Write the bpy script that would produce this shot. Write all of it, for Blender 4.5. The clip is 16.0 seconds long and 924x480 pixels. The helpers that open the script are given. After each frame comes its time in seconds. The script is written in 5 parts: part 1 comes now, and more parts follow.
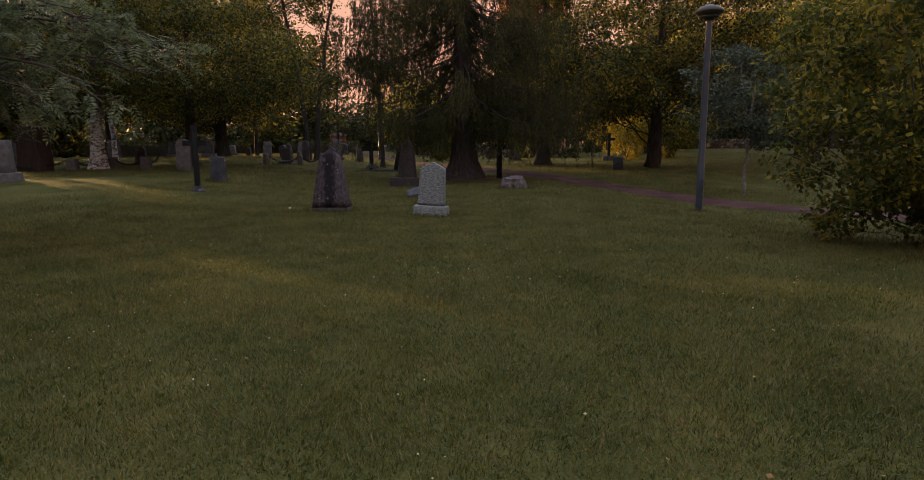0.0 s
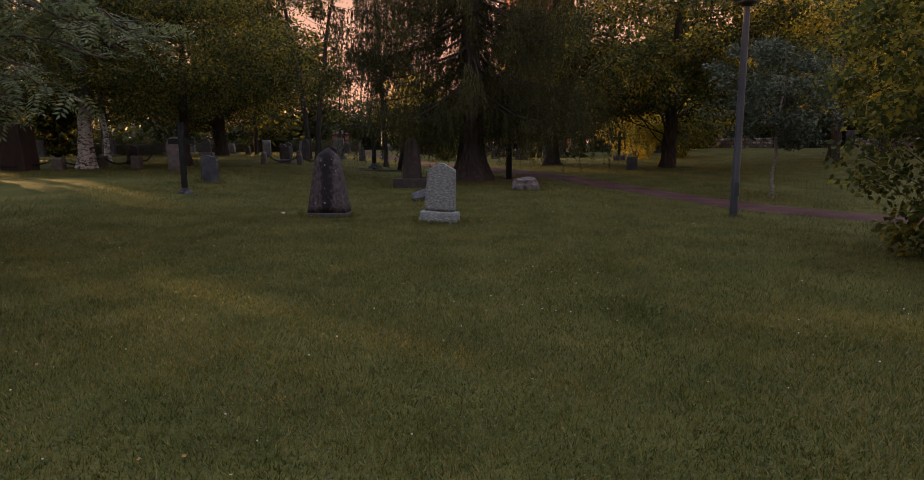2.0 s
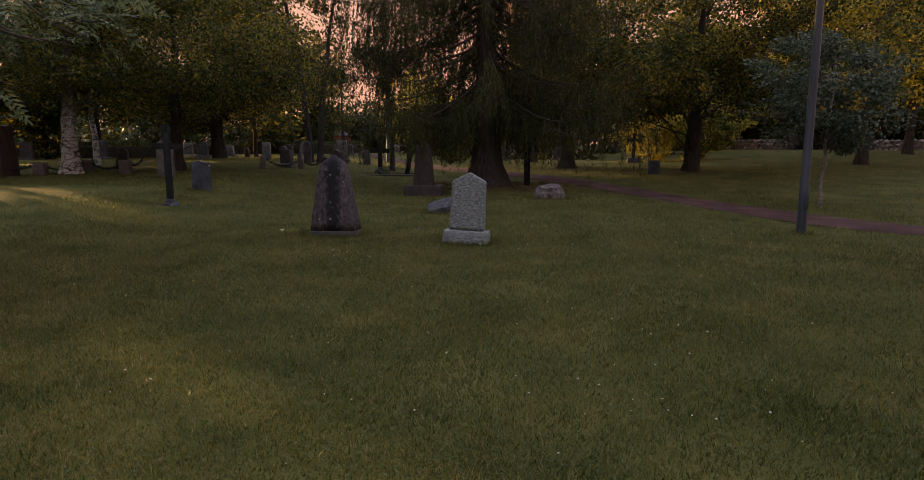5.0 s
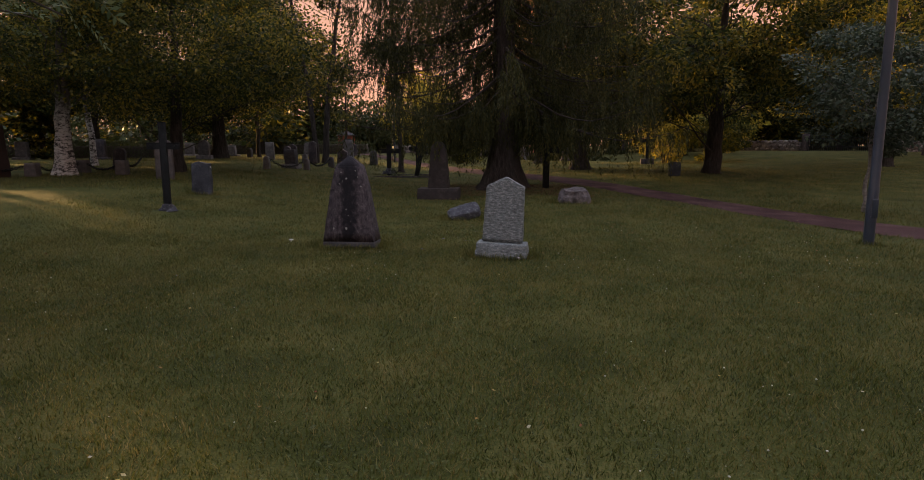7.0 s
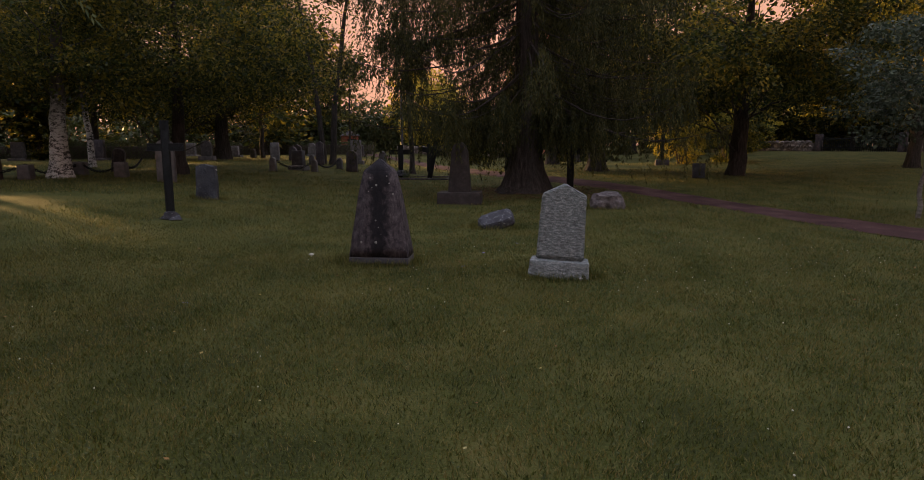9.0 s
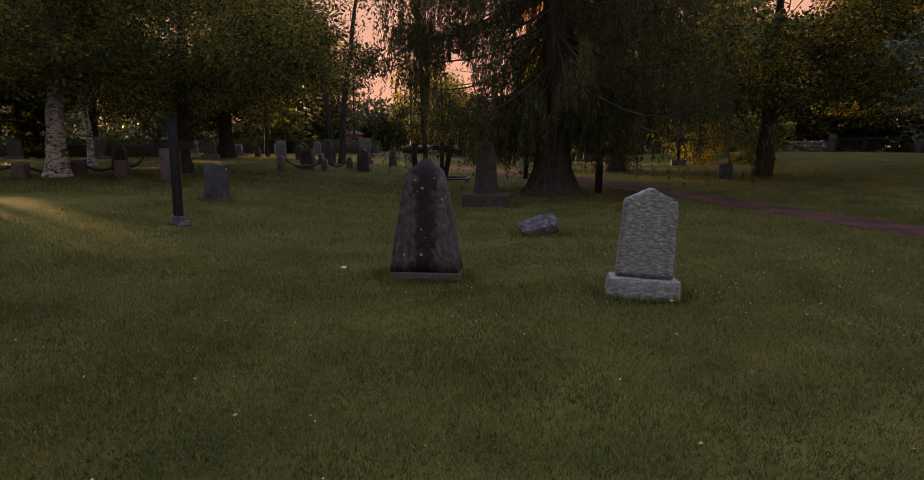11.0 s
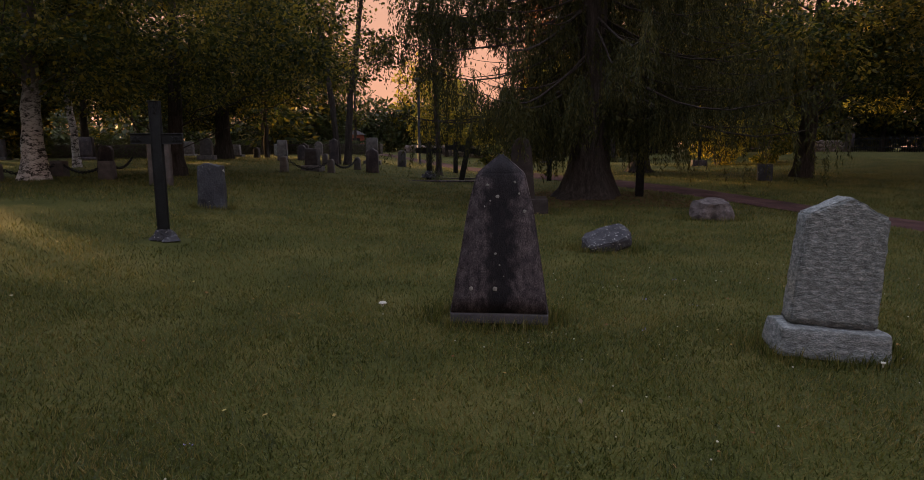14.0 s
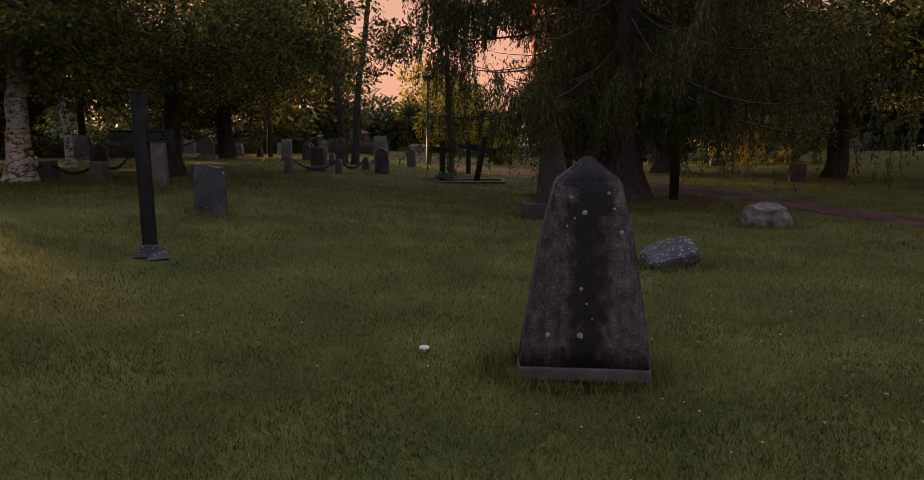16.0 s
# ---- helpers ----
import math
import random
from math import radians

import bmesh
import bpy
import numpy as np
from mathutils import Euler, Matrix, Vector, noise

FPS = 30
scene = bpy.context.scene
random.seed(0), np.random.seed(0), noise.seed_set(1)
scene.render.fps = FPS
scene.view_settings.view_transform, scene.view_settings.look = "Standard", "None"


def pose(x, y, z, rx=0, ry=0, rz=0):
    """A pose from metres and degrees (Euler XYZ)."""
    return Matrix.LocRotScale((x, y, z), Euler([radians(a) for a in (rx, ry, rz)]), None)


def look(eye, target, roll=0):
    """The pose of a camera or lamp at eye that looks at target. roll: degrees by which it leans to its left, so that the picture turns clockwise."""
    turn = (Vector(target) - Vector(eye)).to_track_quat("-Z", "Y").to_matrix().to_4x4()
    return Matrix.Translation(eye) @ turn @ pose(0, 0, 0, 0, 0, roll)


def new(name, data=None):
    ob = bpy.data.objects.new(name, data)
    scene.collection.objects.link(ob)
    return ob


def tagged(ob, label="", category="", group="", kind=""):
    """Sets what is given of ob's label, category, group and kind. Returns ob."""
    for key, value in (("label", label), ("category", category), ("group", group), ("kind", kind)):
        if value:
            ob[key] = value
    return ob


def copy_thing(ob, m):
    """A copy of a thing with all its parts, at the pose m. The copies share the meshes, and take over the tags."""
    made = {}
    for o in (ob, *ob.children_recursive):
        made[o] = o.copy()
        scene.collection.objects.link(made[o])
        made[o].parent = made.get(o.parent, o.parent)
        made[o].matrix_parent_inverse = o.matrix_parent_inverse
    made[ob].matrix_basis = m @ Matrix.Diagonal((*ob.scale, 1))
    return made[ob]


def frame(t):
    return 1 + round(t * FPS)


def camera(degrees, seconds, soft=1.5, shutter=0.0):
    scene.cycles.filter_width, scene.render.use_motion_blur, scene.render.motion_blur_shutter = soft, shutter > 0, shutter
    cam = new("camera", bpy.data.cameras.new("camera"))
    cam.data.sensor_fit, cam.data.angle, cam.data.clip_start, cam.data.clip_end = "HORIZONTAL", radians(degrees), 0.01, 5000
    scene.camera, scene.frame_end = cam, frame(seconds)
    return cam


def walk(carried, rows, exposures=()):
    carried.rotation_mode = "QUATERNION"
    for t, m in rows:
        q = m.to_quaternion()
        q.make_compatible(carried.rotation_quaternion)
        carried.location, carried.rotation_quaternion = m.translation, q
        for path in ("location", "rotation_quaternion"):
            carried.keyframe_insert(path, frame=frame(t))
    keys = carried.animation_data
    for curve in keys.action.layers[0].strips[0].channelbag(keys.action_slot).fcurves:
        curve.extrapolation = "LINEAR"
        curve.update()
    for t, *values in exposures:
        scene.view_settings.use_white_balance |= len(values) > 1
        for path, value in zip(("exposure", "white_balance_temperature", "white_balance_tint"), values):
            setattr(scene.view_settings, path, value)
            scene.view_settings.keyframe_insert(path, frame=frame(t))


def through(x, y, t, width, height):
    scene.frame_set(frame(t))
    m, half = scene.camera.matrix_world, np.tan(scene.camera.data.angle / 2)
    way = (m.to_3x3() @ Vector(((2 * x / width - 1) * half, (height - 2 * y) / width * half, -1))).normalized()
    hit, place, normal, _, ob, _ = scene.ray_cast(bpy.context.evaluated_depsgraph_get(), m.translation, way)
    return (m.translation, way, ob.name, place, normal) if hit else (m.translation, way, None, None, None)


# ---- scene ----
cam = camera(75.0, 16.0, 0.8)
PATH = [
    (0, (0.216, 0.267, 1.237), (0.181, 2.242, 0.928), -0.3),
    (0.5, (0.234, 0.556, 1.236), (0.197, 2.531, 0.925), -0.3),
    (1, (0.196, 0.835, 1.24), (0.158, 2.81, 0.93), -0.2),
    (1.5, (0.111, 1.123, 1.25), (0.071, 3.099, 0.94), -0.2),
    (2, (0.05, 1.41, 1.234), (0.005, 3.385, 0.922), -0.2),
    (2.5, (-0.033, 1.695, 1.245), (-0.077, 3.67, 0.934), -0.2),
    (3, (-0.161, 1.952, 1.264), (-0.209, 3.928, 0.955), -0.1),
    (3.5, (-0.231, 2.189, 1.268), (-0.281, 4.164, 0.958), -0.2),
    (4, (-0.266, 2.443, 1.291), (-0.314, 4.418, 0.981), -0.2),
    (6.5, (-0.721, 3.714, 1.328), (-0.771, 5.689, 1.018), -0.2),
    (7, (-0.832, 3.966, 1.32), (-0.885, 5.941, 1.011), -0.1),
    (7.5, (-0.947, 4.229, 1.348), (-1.001, 6.205, 1.039), -0.1),
    (8, (-1.111, 4.488, 1.346), (-1.165, 6.463, 1.037), -0.1),
    (8.5, (-1.248, 4.734, 1.341), (-1.302, 6.709, 1.033), -0.1),
    (11, (-2.003, 5.934, 1.313), (-2.055, 7.909, 1.003), 0.1),
    (11.5, (-2.135, 6.202, 1.287), (-2.186, 8.177, 0.977), 0.1),
    (12, (-2.222, 6.48, 1.277), (-2.273, 8.455, 0.967), 0.0),
    (12.5, (-2.372, 6.76, 1.258), (-2.423, 8.735, 0.947), 0.1),
    (13, (-2.509, 7.041, 1.26), (-2.559, 9.016, 0.95), 0.1),
    (13.5, (-2.58, 7.33, 1.267), (-2.633, 9.305, 0.956), 0.1),
    (14, (-2.695, 7.585, 1.244), (-2.74, 9.561, 0.938), 0.0),
    (14.5, (-2.807, 7.845, 1.231), (-2.86, 9.82, 0.925), 0.0),
    (15, (-2.891, 8.104, 1.233), (-2.945, 10.079, 0.926), 0.1),
    (15.5, (-2.994, 8.373, 1.241), (-3.048, 10.348, 0.933), 0.0),
    (16, (-3.097, 8.655, 1.244), (-3.15, 10.63, 0.935), -0.0),
]
walk(cam, [(t, look(eye, target, roll)) for t, eye, target, roll in PATH],
     [(0.0, 1.09), (8.0, 1.0), (16.0, 0.92)])


# ---- light ----
SUN_AZ, SUN_EL = -56.0, 10.5          # degrees from +y towards +x, and above the horizon
world = bpy.data.worlds.new("world")
scene.world = world
world.use_nodes = True
wt = world.node_tree
sky = wt.nodes.new("ShaderNodeTexSky")
sky.sky_type = 'NISHITA'
sky.sun_disc = False
sky.sun_elevation = radians(SUN_EL)
sky.sun_rotation = radians(SUN_AZ % 360)
sky.dust_density = 3.0
sky.ozone_density = 2.0
# evening sky: peach haze near the horizon, made brighter overhead to light the lawn
wtc = wt.nodes.new("ShaderNodeTexCoord")
sep = wt.nodes.new("ShaderNodeSeparateXYZ")
haze = wt.nodes.new("ShaderNodeValToRGB")
he = haze.color_ramp.elements
he[0].position, he[0].color = 0.0, (0.47, 0.23, 0.145, 1)
he[1].position, he[1].color = 1.0, (0.63, 0.66, 0.84, 1)
for at, c in ((0.12, (0.455, 0.215, 0.135, 1)), (0.24, (0.42, 0.215, 0.14, 1)), (0.55, (0.55, 0.52, 0.56, 1))):
    el = he.new(at)
    el.color = c
wt.links.new(wtc.outputs["Generated"], sep.inputs[0])
wt.links.new(sep.outputs[2], haze.inputs[0])
gain = wt.nodes.new("ShaderNodeMix")
gain.data_type, gain.blend_type = 'RGBA', 'ADD'
gain.inputs[0].default_value = 0.006
wt.links.new(haze.outputs[0], gain.inputs[6])
wt.links.new(sky.outputs[0], gain.inputs[7])
wt.links.new(gain.outputs[2], wt.nodes["Background"].inputs[0])
wt.nodes["Background"].inputs[1].default_value = 1.0

sun_data = bpy.data.lights.new("sun", 'SUN')
sun_data.energy, sun_data.angle, sun_data.color = 5.0, radians(0.6), (1.0, 0.57, 0.21)
sun = new("sun", sun_data)
sa, se = radians(SUN_AZ), radians(SUN_EL)
sun_dir = Vector((math.sin(sa) * math.cos(se), math.cos(sa) * math.cos(se), math.sin(se)))
sun.matrix_world = look(sun_dir * 60, (0, 0, 0))


# ---- materials ----
def material(name, stops, scale=6.0, fine=60.0, rough=0.8, bump=0.3, dist=0.02, spec=0.3, detail=6.0, island=0.0, objrand=0.0,
             through=0.0, metal=0.0, fine_mix=0.35, stretch=(1, 1, 1), blotch=None):
    """Procedural surface: colour from two scales of noise, with relief. stops: (place, colour) of the ramp."""
    m = bpy.data.materials.new(name)
    m.use_nodes = True
    nt = m.node_tree
    n, l = nt.nodes, nt.links
    bsdf = n["Principled BSDF"]
    tc = n.new("ShaderNodeTexCoord")
    mp = n.new("ShaderNodeMapping")
    mp.inputs["Scale"].default_value = stretch
    l.new(tc.outputs["Object"], mp.inputs["Vector"])
    a = n.new("ShaderNodeTexNoise")
    a.inputs["Scale"].default_value, a.inputs["Detail"].default_value = scale, detail
    b = n.new("ShaderNodeTexNoise")
    b.inputs["Scale"].default_value, b.inputs["Detail"].default_value = fine, 4.0
    for t in (a, b):
        l.new(mp.outputs[0], t.inputs["Vector"])
    mix = n.new("ShaderNodeMix")
    mix.data_type = 'FLOAT'
    mix.inputs[0].default_value = fine_mix
    l.new(a.outputs[0], mix.inputs[2])
    l.new(b.outputs[0], mix.inputs[3])
    val = mix.outputs[0]
    if island or objrand:
        if island:
            g = n.new("ShaderNodeNewGeometry")
            src, amount = g.outputs["Random Per Island"], island
        else:
            g = n.new("ShaderNodeObjectInfo")
            src, amount = g.outputs["Random"], objrand
        mm = n.new("ShaderNodeMath")
        mm.operation = 'MULTIPLY_ADD'
        l.new(src, mm.inputs[0])
        mm.inputs[1].default_value = amount
        mm.inputs[2].default_value = -amount / 2
        ad = n.new("ShaderNodeMath")
        l.new(val, ad.inputs[0])
        l.new(mm.outputs[0], ad.inputs[1])
        val = ad.outputs[0]
    ramp = n.new("ShaderNodeValToRGB")
    e = ramp.color_ramp.elements
    while len(e) < len(stops):
        e.new(0.5)
    for el, (p, c) in zip(e, stops):
        el.position, el.color = p, (*c, 1)
    l.new(val, ramp.inputs[0])
    col = ramp.outputs[0]
    if blotch:                        # sharp-edged spots such as lichen: scale, threshold, colour
        s, th, c = blotch
        v = n.new("ShaderNodeTexNoise")
        v.inputs["Scale"].default_value, v.inputs["Detail"].default_value = s, 2.5
        l.new(tc.outputs["Object"], v.inputs["Vector"])
        r2 = n.new("ShaderNodeValToRGB")
        r2.color_ramp.elements[0].position, r2.color_ramp.elements[1].position = th, th + 0.025
        l.new(v.outputs[0], r2.inputs[0])
        mc = n.new("ShaderNodeMix")
        mc.data_type = 'RGBA'
        l.new(r2.outputs[0], mc.inputs[0])
        l.new(col, mc.inputs[6])
        mc.inputs[7].default_value = (*c, 1)
        col = mc.outputs[2]
    l.new(col, bsdf.inputs["Base Color"])
    bsdf.inputs["Roughness"].default_value = rough
    bsdf.inputs["Metallic"].default_value = metal
    bsdf.inputs["Specular IOR Level"].default_value = spec
    if bump:
        bp = n.new("ShaderNodeBump")
        bp.inputs["Strength"].default_value, bp.inputs["Distance"].default_value = bump, dist
        l.new(mix.outputs[0], bp.inputs["Height"])
        l.new(bp.outputs[0], bsdf.inputs["Normal"])
    if through:
        tr = n.new("ShaderNodeBsdfTranslucent")
        l.new(col, tr.inputs[0])
        ms = n.new("ShaderNodeMixShader")
        ms.inputs[0].default_value = through
        l.new(bsdf.outputs[0], ms.inputs[1])
        l.new(tr.outputs[0], ms.inputs[2])
        l.new(ms.outputs[0], n["Material Output"].inputs[0])
    return m


LAWN = material("lawn_soil", [(0.36, (0.022, 0.026, 0.007)), (0.5, (0.050, 0.055, 0.014)), (0.64, (0.098, 0.087, 0.028))], 1.1, 75, 0.95, 0.9, 0.02, 0.1, fine_mix=0.5)
BLADE = material("grass_blade", [(0.28, (0.032, 0.044, 0.009)), (0.45, (0.074, 0.092, 0.016)), (0.58, (0.118, 0.118, 0.026)), (0.75, (0.19, 0.152, 0.054))],
                 1.3, 11.0, 0.50, 0, 0, 0.35, 5, island=0.55, through=0.36, fine_mix=0.4)
CLOVERLEAF = material("clover_leaf", [(0.35, (0.022, 0.033, 0.007)), (0.5, (0.045, 0.062, 0.012)), (0.65, (0.075, 0.09, 0.022))], 1.6, 12.0, 0.5, 0, 0, 0.35, 4, island=0.4, through=0.25, fine_mix=0.35)
GRAVEL = material("red_gravel", [(0.35, (0.026, 0.014, 0.014)), (0.5, (0.053, 0.027, 0.026)), (0.65, (0.088, 0.052, 0.049))], 1.2, 70, 0.95, 0.6, 0.02, 0.1)
LITTER = material("needle_litter", [(0.3, (0.05, 0.03, 0.018)), (0.6, (0.12, 0.07, 0.04)), (0.8, (0.16, 0.11, 0.06))], 2, 60, 0.95, 0.8, 0.03, 0.1, island=0.3)
GREYSTONE = material("grey_granite", [(0.3, (0.048, 0.055, 0.058)), (0.5, (0.150, 0.168, 0.172)), (0.7, (0.33, 0.355, 0.36))], 34, 120, 0.85, 1.0, 0.018, 0.25, fine_mix=0.4, stretch=(0.62, 0.62, 1.45))
DARKSTONE = material("dark_granite", [(0.36, (0.020, 0.019, 0.023)), (0.5, (0.046, 0.040, 0.045)), (0.68, (0.125, 0.098, 0.098))], 5, 55, 0.75, 0.5, 0.012, 0.3, fine_mix=0.45,
                     stretch=(1.3, 1.3, 0.6), blotch=(9, 0.735, (0.42, 0.43, 0.38)))


def centre_stain(m, half, colour):
    """A dark upright stain down the middle of a stone's face, with a ragged edge."""
    n, l = m.node_tree.nodes, m.node_tree.links
    bsdf = n["Principled BSDF"]
    src = bsdf.inputs["Base Color"].links[0].from_socket
    tc, sp, ab, nz, ad, mr, mx = (n.new("ShaderNode" + k) for k in ("TexCoord", "SeparateXYZ", "Math", "TexNoise", "Math", "MapRange", "Mix"))
    mx.data_type = 'RGBA'
    ab.operation = 'ABSOLUTE'
    ad.operation = 'MULTIPLY_ADD'
    nz.inputs["Scale"].default_value, nz.inputs["Detail"].default_value = 14.0, 8.0
    l.new(tc.outputs["Object"], sp.inputs[0])
    l.new(tc.outputs["Object"], nz.inputs["Vector"])
    l.new(sp.outputs[0], ab.inputs[0])
    l.new(nz.outputs[0], ad.inputs[0])
    ad.inputs[1].default_value = 0.30
    l.new(ab.outputs[0], ad.inputs[2])
    l.new(ad.outputs[0], mr.inputs[0])
    mr.inputs[1].default_value, mr.inputs[2].default_value = half + 0.11, half + 0.19
    mr.inputs[3].default_value, mr.inputs[4].default_value = 0.88, 0.0
    l.new(mr.outputs[0], mx.inputs[0])
    l.new(src, mx.inputs[6])
    mx.inputs[7].default_value = (*colour, 1)
    l.new(mx.outputs[2], bsdf.inputs["Base Color"])


OBELISK = material("dark_obelisk", [(0.38, (0.022, 0.020, 0.024)), (0.5, (0.058, 0.049, 0.055)), (0.66, (0.138, 0.119, 0.126))], 16, 110, 0.8, 0.9, 0.015, 0.15, fine_mix=0.5,
                   stretch=(1.5, 1.5, 0.8))
centre_stain(OBELISK, 0.10, (0.011, 0.011, 0.014))
LICHEN = material("lichen", [(0.3, (0.13, 0.135, 0.125)), (0.7, (0.27, 0.27, 0.25))], 30, 120, 0.95, 0.5, 0.005)
CEMENT = material("cement", [(0.3, (0.032, 0.032, 0.036)), (0.7, (0.085, 0.082, 0.087))], 12, 90, 0.9, 0.5, 0.01)
SLATE = material("slate_stone", [(0.3, (0.015, 0.017, 0.023)), (0.55, (0.038, 0.042, 0.052)), (0.75, (0.105, 0.112, 0.12))], 5, 45, 0.8, 0.8, 0.03, 0.3, blotch=(14, 0.70, (0.36, 0.38, 0.36)))
MARKER = material("worn_marker_stone", [(0.3, (0.018, 0.018, 0.022)), (0.55, (0.045, 0.046, 0.055)), (0.75, (0.12, 0.122, 0.13))], 8, 60, 0.85, 0.9, 0.015, 0.2, blotch=(38, 0.62, (0.20, 0.205, 0.21)))
PINKSTONE = material("pink_granite", [(0.3, (0.050, 0.046, 0.046)), (0.55, (0.092, 0.083, 0.082)), (0.75, (0.155, 0.138, 0.134))], 8, 120, 0.8, 0.5, 0.01)
BOULDER = material("boulder_stone", [(0.3, (0.034, 0.029, 0.031)), (0.5, (0.086, 0.075, 0.077)), (0.72, (0.19, 0.17, 0.17))], 9, 70, 0.85, 0.8, 0.03)
REDSTONE = material("red_granite", [(0.3, (0.018, 0.012, 0.011)), (0.6, (0.038, 0.023, 0.020)), (0.8, (0.065, 0.043, 0.037))], 5, 90, 0.55, 0.3, 0.01)
MIDSTONE = material("weathered_stone", [(0.3, (0.042, 0.040, 0.042)), (0.55, (0.088, 0.083, 0.084)), (0.75, (0.16, 0.152, 0.148))], 7, 70, 0.85, 0.6, 0.015, objrand=0.3)
BARKSTONE = material("brown_stone", [(0.3, (0.016, 0.013, 0.013)), (0.55, (0.034, 0.028, 0.027)), (0.75, (0.070, 0.058, 0.055))], 7, 70, 0.85, 0.6, 0.015)
IRON = material("black_iron", [(0.3, (0.009, 0.010, 0.011)), (0.6, (0.019, 0.021, 0.023)), (0.8, (0.035, 0.035, 0.035))], 9, 80, 0.72, 0.3, 0.004, 0.15)
POSTPAINT = material("post_paint", [(0.3, (0.020, 0.028, 0.042)), (0.7, (0.034, 0.044, 0.062))], 4, 60, 0.38, 0.08, 0.002, 0.5)
LAMPGLASS = material("lamp_shade", [(0.3, (0.010, 0.011, 0.013)), (0.7, (0.02, 0.021, 0.023))], 4, 30, 0.5, 0.1, 0.002, 0.5)
BARK = material("bark", [(0.3, (0.014, 0.012, 0.011)), (0.55, (0.044, 0.038, 0.035)), (0.75, (0.095, 0.084, 0.077))], 7, 40, 0.95, 1.0, 0.06, 0.15, stretch=(2.2, 2.2, 0.35))
BIRCHBARK = material("birch_bark", [(0.40, (0.02, 0.018, 0.017)), (0.46, (0.16, 0.15, 0.14)), (0.52, (0.42, 0.40, 0.38)), (0.8, (0.58, 0.56, 0.53))], 6, 24, 0.8, 0.7, 0.03, 0.2, stretch=(1, 1, 2.2))


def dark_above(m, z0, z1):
    """Bark colour that turns to dark brown with height on the trunk."""
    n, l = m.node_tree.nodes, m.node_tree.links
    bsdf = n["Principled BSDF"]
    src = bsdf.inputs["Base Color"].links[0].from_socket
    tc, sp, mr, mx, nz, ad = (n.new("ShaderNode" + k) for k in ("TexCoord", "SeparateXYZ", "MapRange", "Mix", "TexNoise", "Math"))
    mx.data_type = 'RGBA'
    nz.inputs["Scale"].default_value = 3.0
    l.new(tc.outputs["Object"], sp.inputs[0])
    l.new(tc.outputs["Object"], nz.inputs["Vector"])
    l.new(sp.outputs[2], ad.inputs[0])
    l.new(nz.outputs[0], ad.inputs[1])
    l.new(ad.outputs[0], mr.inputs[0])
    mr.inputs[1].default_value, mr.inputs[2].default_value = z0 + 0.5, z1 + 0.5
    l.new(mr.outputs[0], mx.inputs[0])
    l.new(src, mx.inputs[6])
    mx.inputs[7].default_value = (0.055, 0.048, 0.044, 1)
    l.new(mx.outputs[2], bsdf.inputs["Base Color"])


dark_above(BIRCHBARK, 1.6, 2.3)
PALEBARK = material("pale_grey_bark", [(0.35, (0.06, 0.055, 0.05)), (0.5, (0.15, 0.14, 0.13)), (0.7, (0.24, 0.225, 0.21))], 8, 40, 0.9, 0.5, 0.01, 0.15, stretch=(1, 1, 2))
TWIG = material("twig", [(0.3, (0.03, 0.024, 0.02)), (0.7, (0.10, 0.085, 0.07))], 10, 60, 0.9, 0.3, 0.01)
STONEWALL = material("wall_stone", [(0.3, (0.075, 0.062, 0.056)), (0.5, (0.16, 0.135, 0.125)), (0.75, (0.28, 0.24, 0.215))], 4, 40, 0.9, 0.6, 0.03, objrand=0.35)
BRICKRED = material("red_paint", [(0.3, (0.16, 0.05, 0.035)), (0.7, (0.28, 0.10, 0.07))], 5, 50, 0.85, 0.3, 0.01)
TOWERBRICK = material("tower_brick", [(0.35, (0.20, 0.075, 0.05)), (0.5, (0.30, 0.12, 0.08)), (0.68, (0.40, 0.19, 0.13))], 1.5, 14, 0.9, 0.3, 0.02, stretch=(1, 1, 3))
PALESTONE = material("pale_stone", [(0.3, (0.34, 0.31, 0.28)), (0.7, (0.48, 0.45, 0.41))], 3, 20, 0.9, 0.2, 0.01)
WHITEP = material("flower_white", [(0.3, (0.32, 0.32, 0.29)), (0.7, (0.6, 0.59, 0.54))], 30, 90, 0.7, 0, 0, island=0.3)
VIOLET = material("flower_violet", [(0.3, (0.18, 0.16, 0.45)), (0.7, (0.32, 0.28, 0.62))], 30, 90, 0.7, 0, 0)
DRYLEAF = material("dry_leaf", [(0.2, (0.15, 0.05, 0.025)), (0.45, (0.28, 0.17, 0.05)), (0.7, (0.36, 0.31, 0.12)), (0.9, (0.33, 0.30, 0.22))], 3, 40, 0.7, 0, 0, island=0.9, through=0.2)


def leafmat(name, lo, mid, hi, through=0.4, rough=0.5):
    return material(name, [(0.25, lo), (0.5, mid), (0.8, hi)], 0.8, 8, rough, 0, 0, 0.25, 3, island=0.5, through=through, fine_mix=0.3)


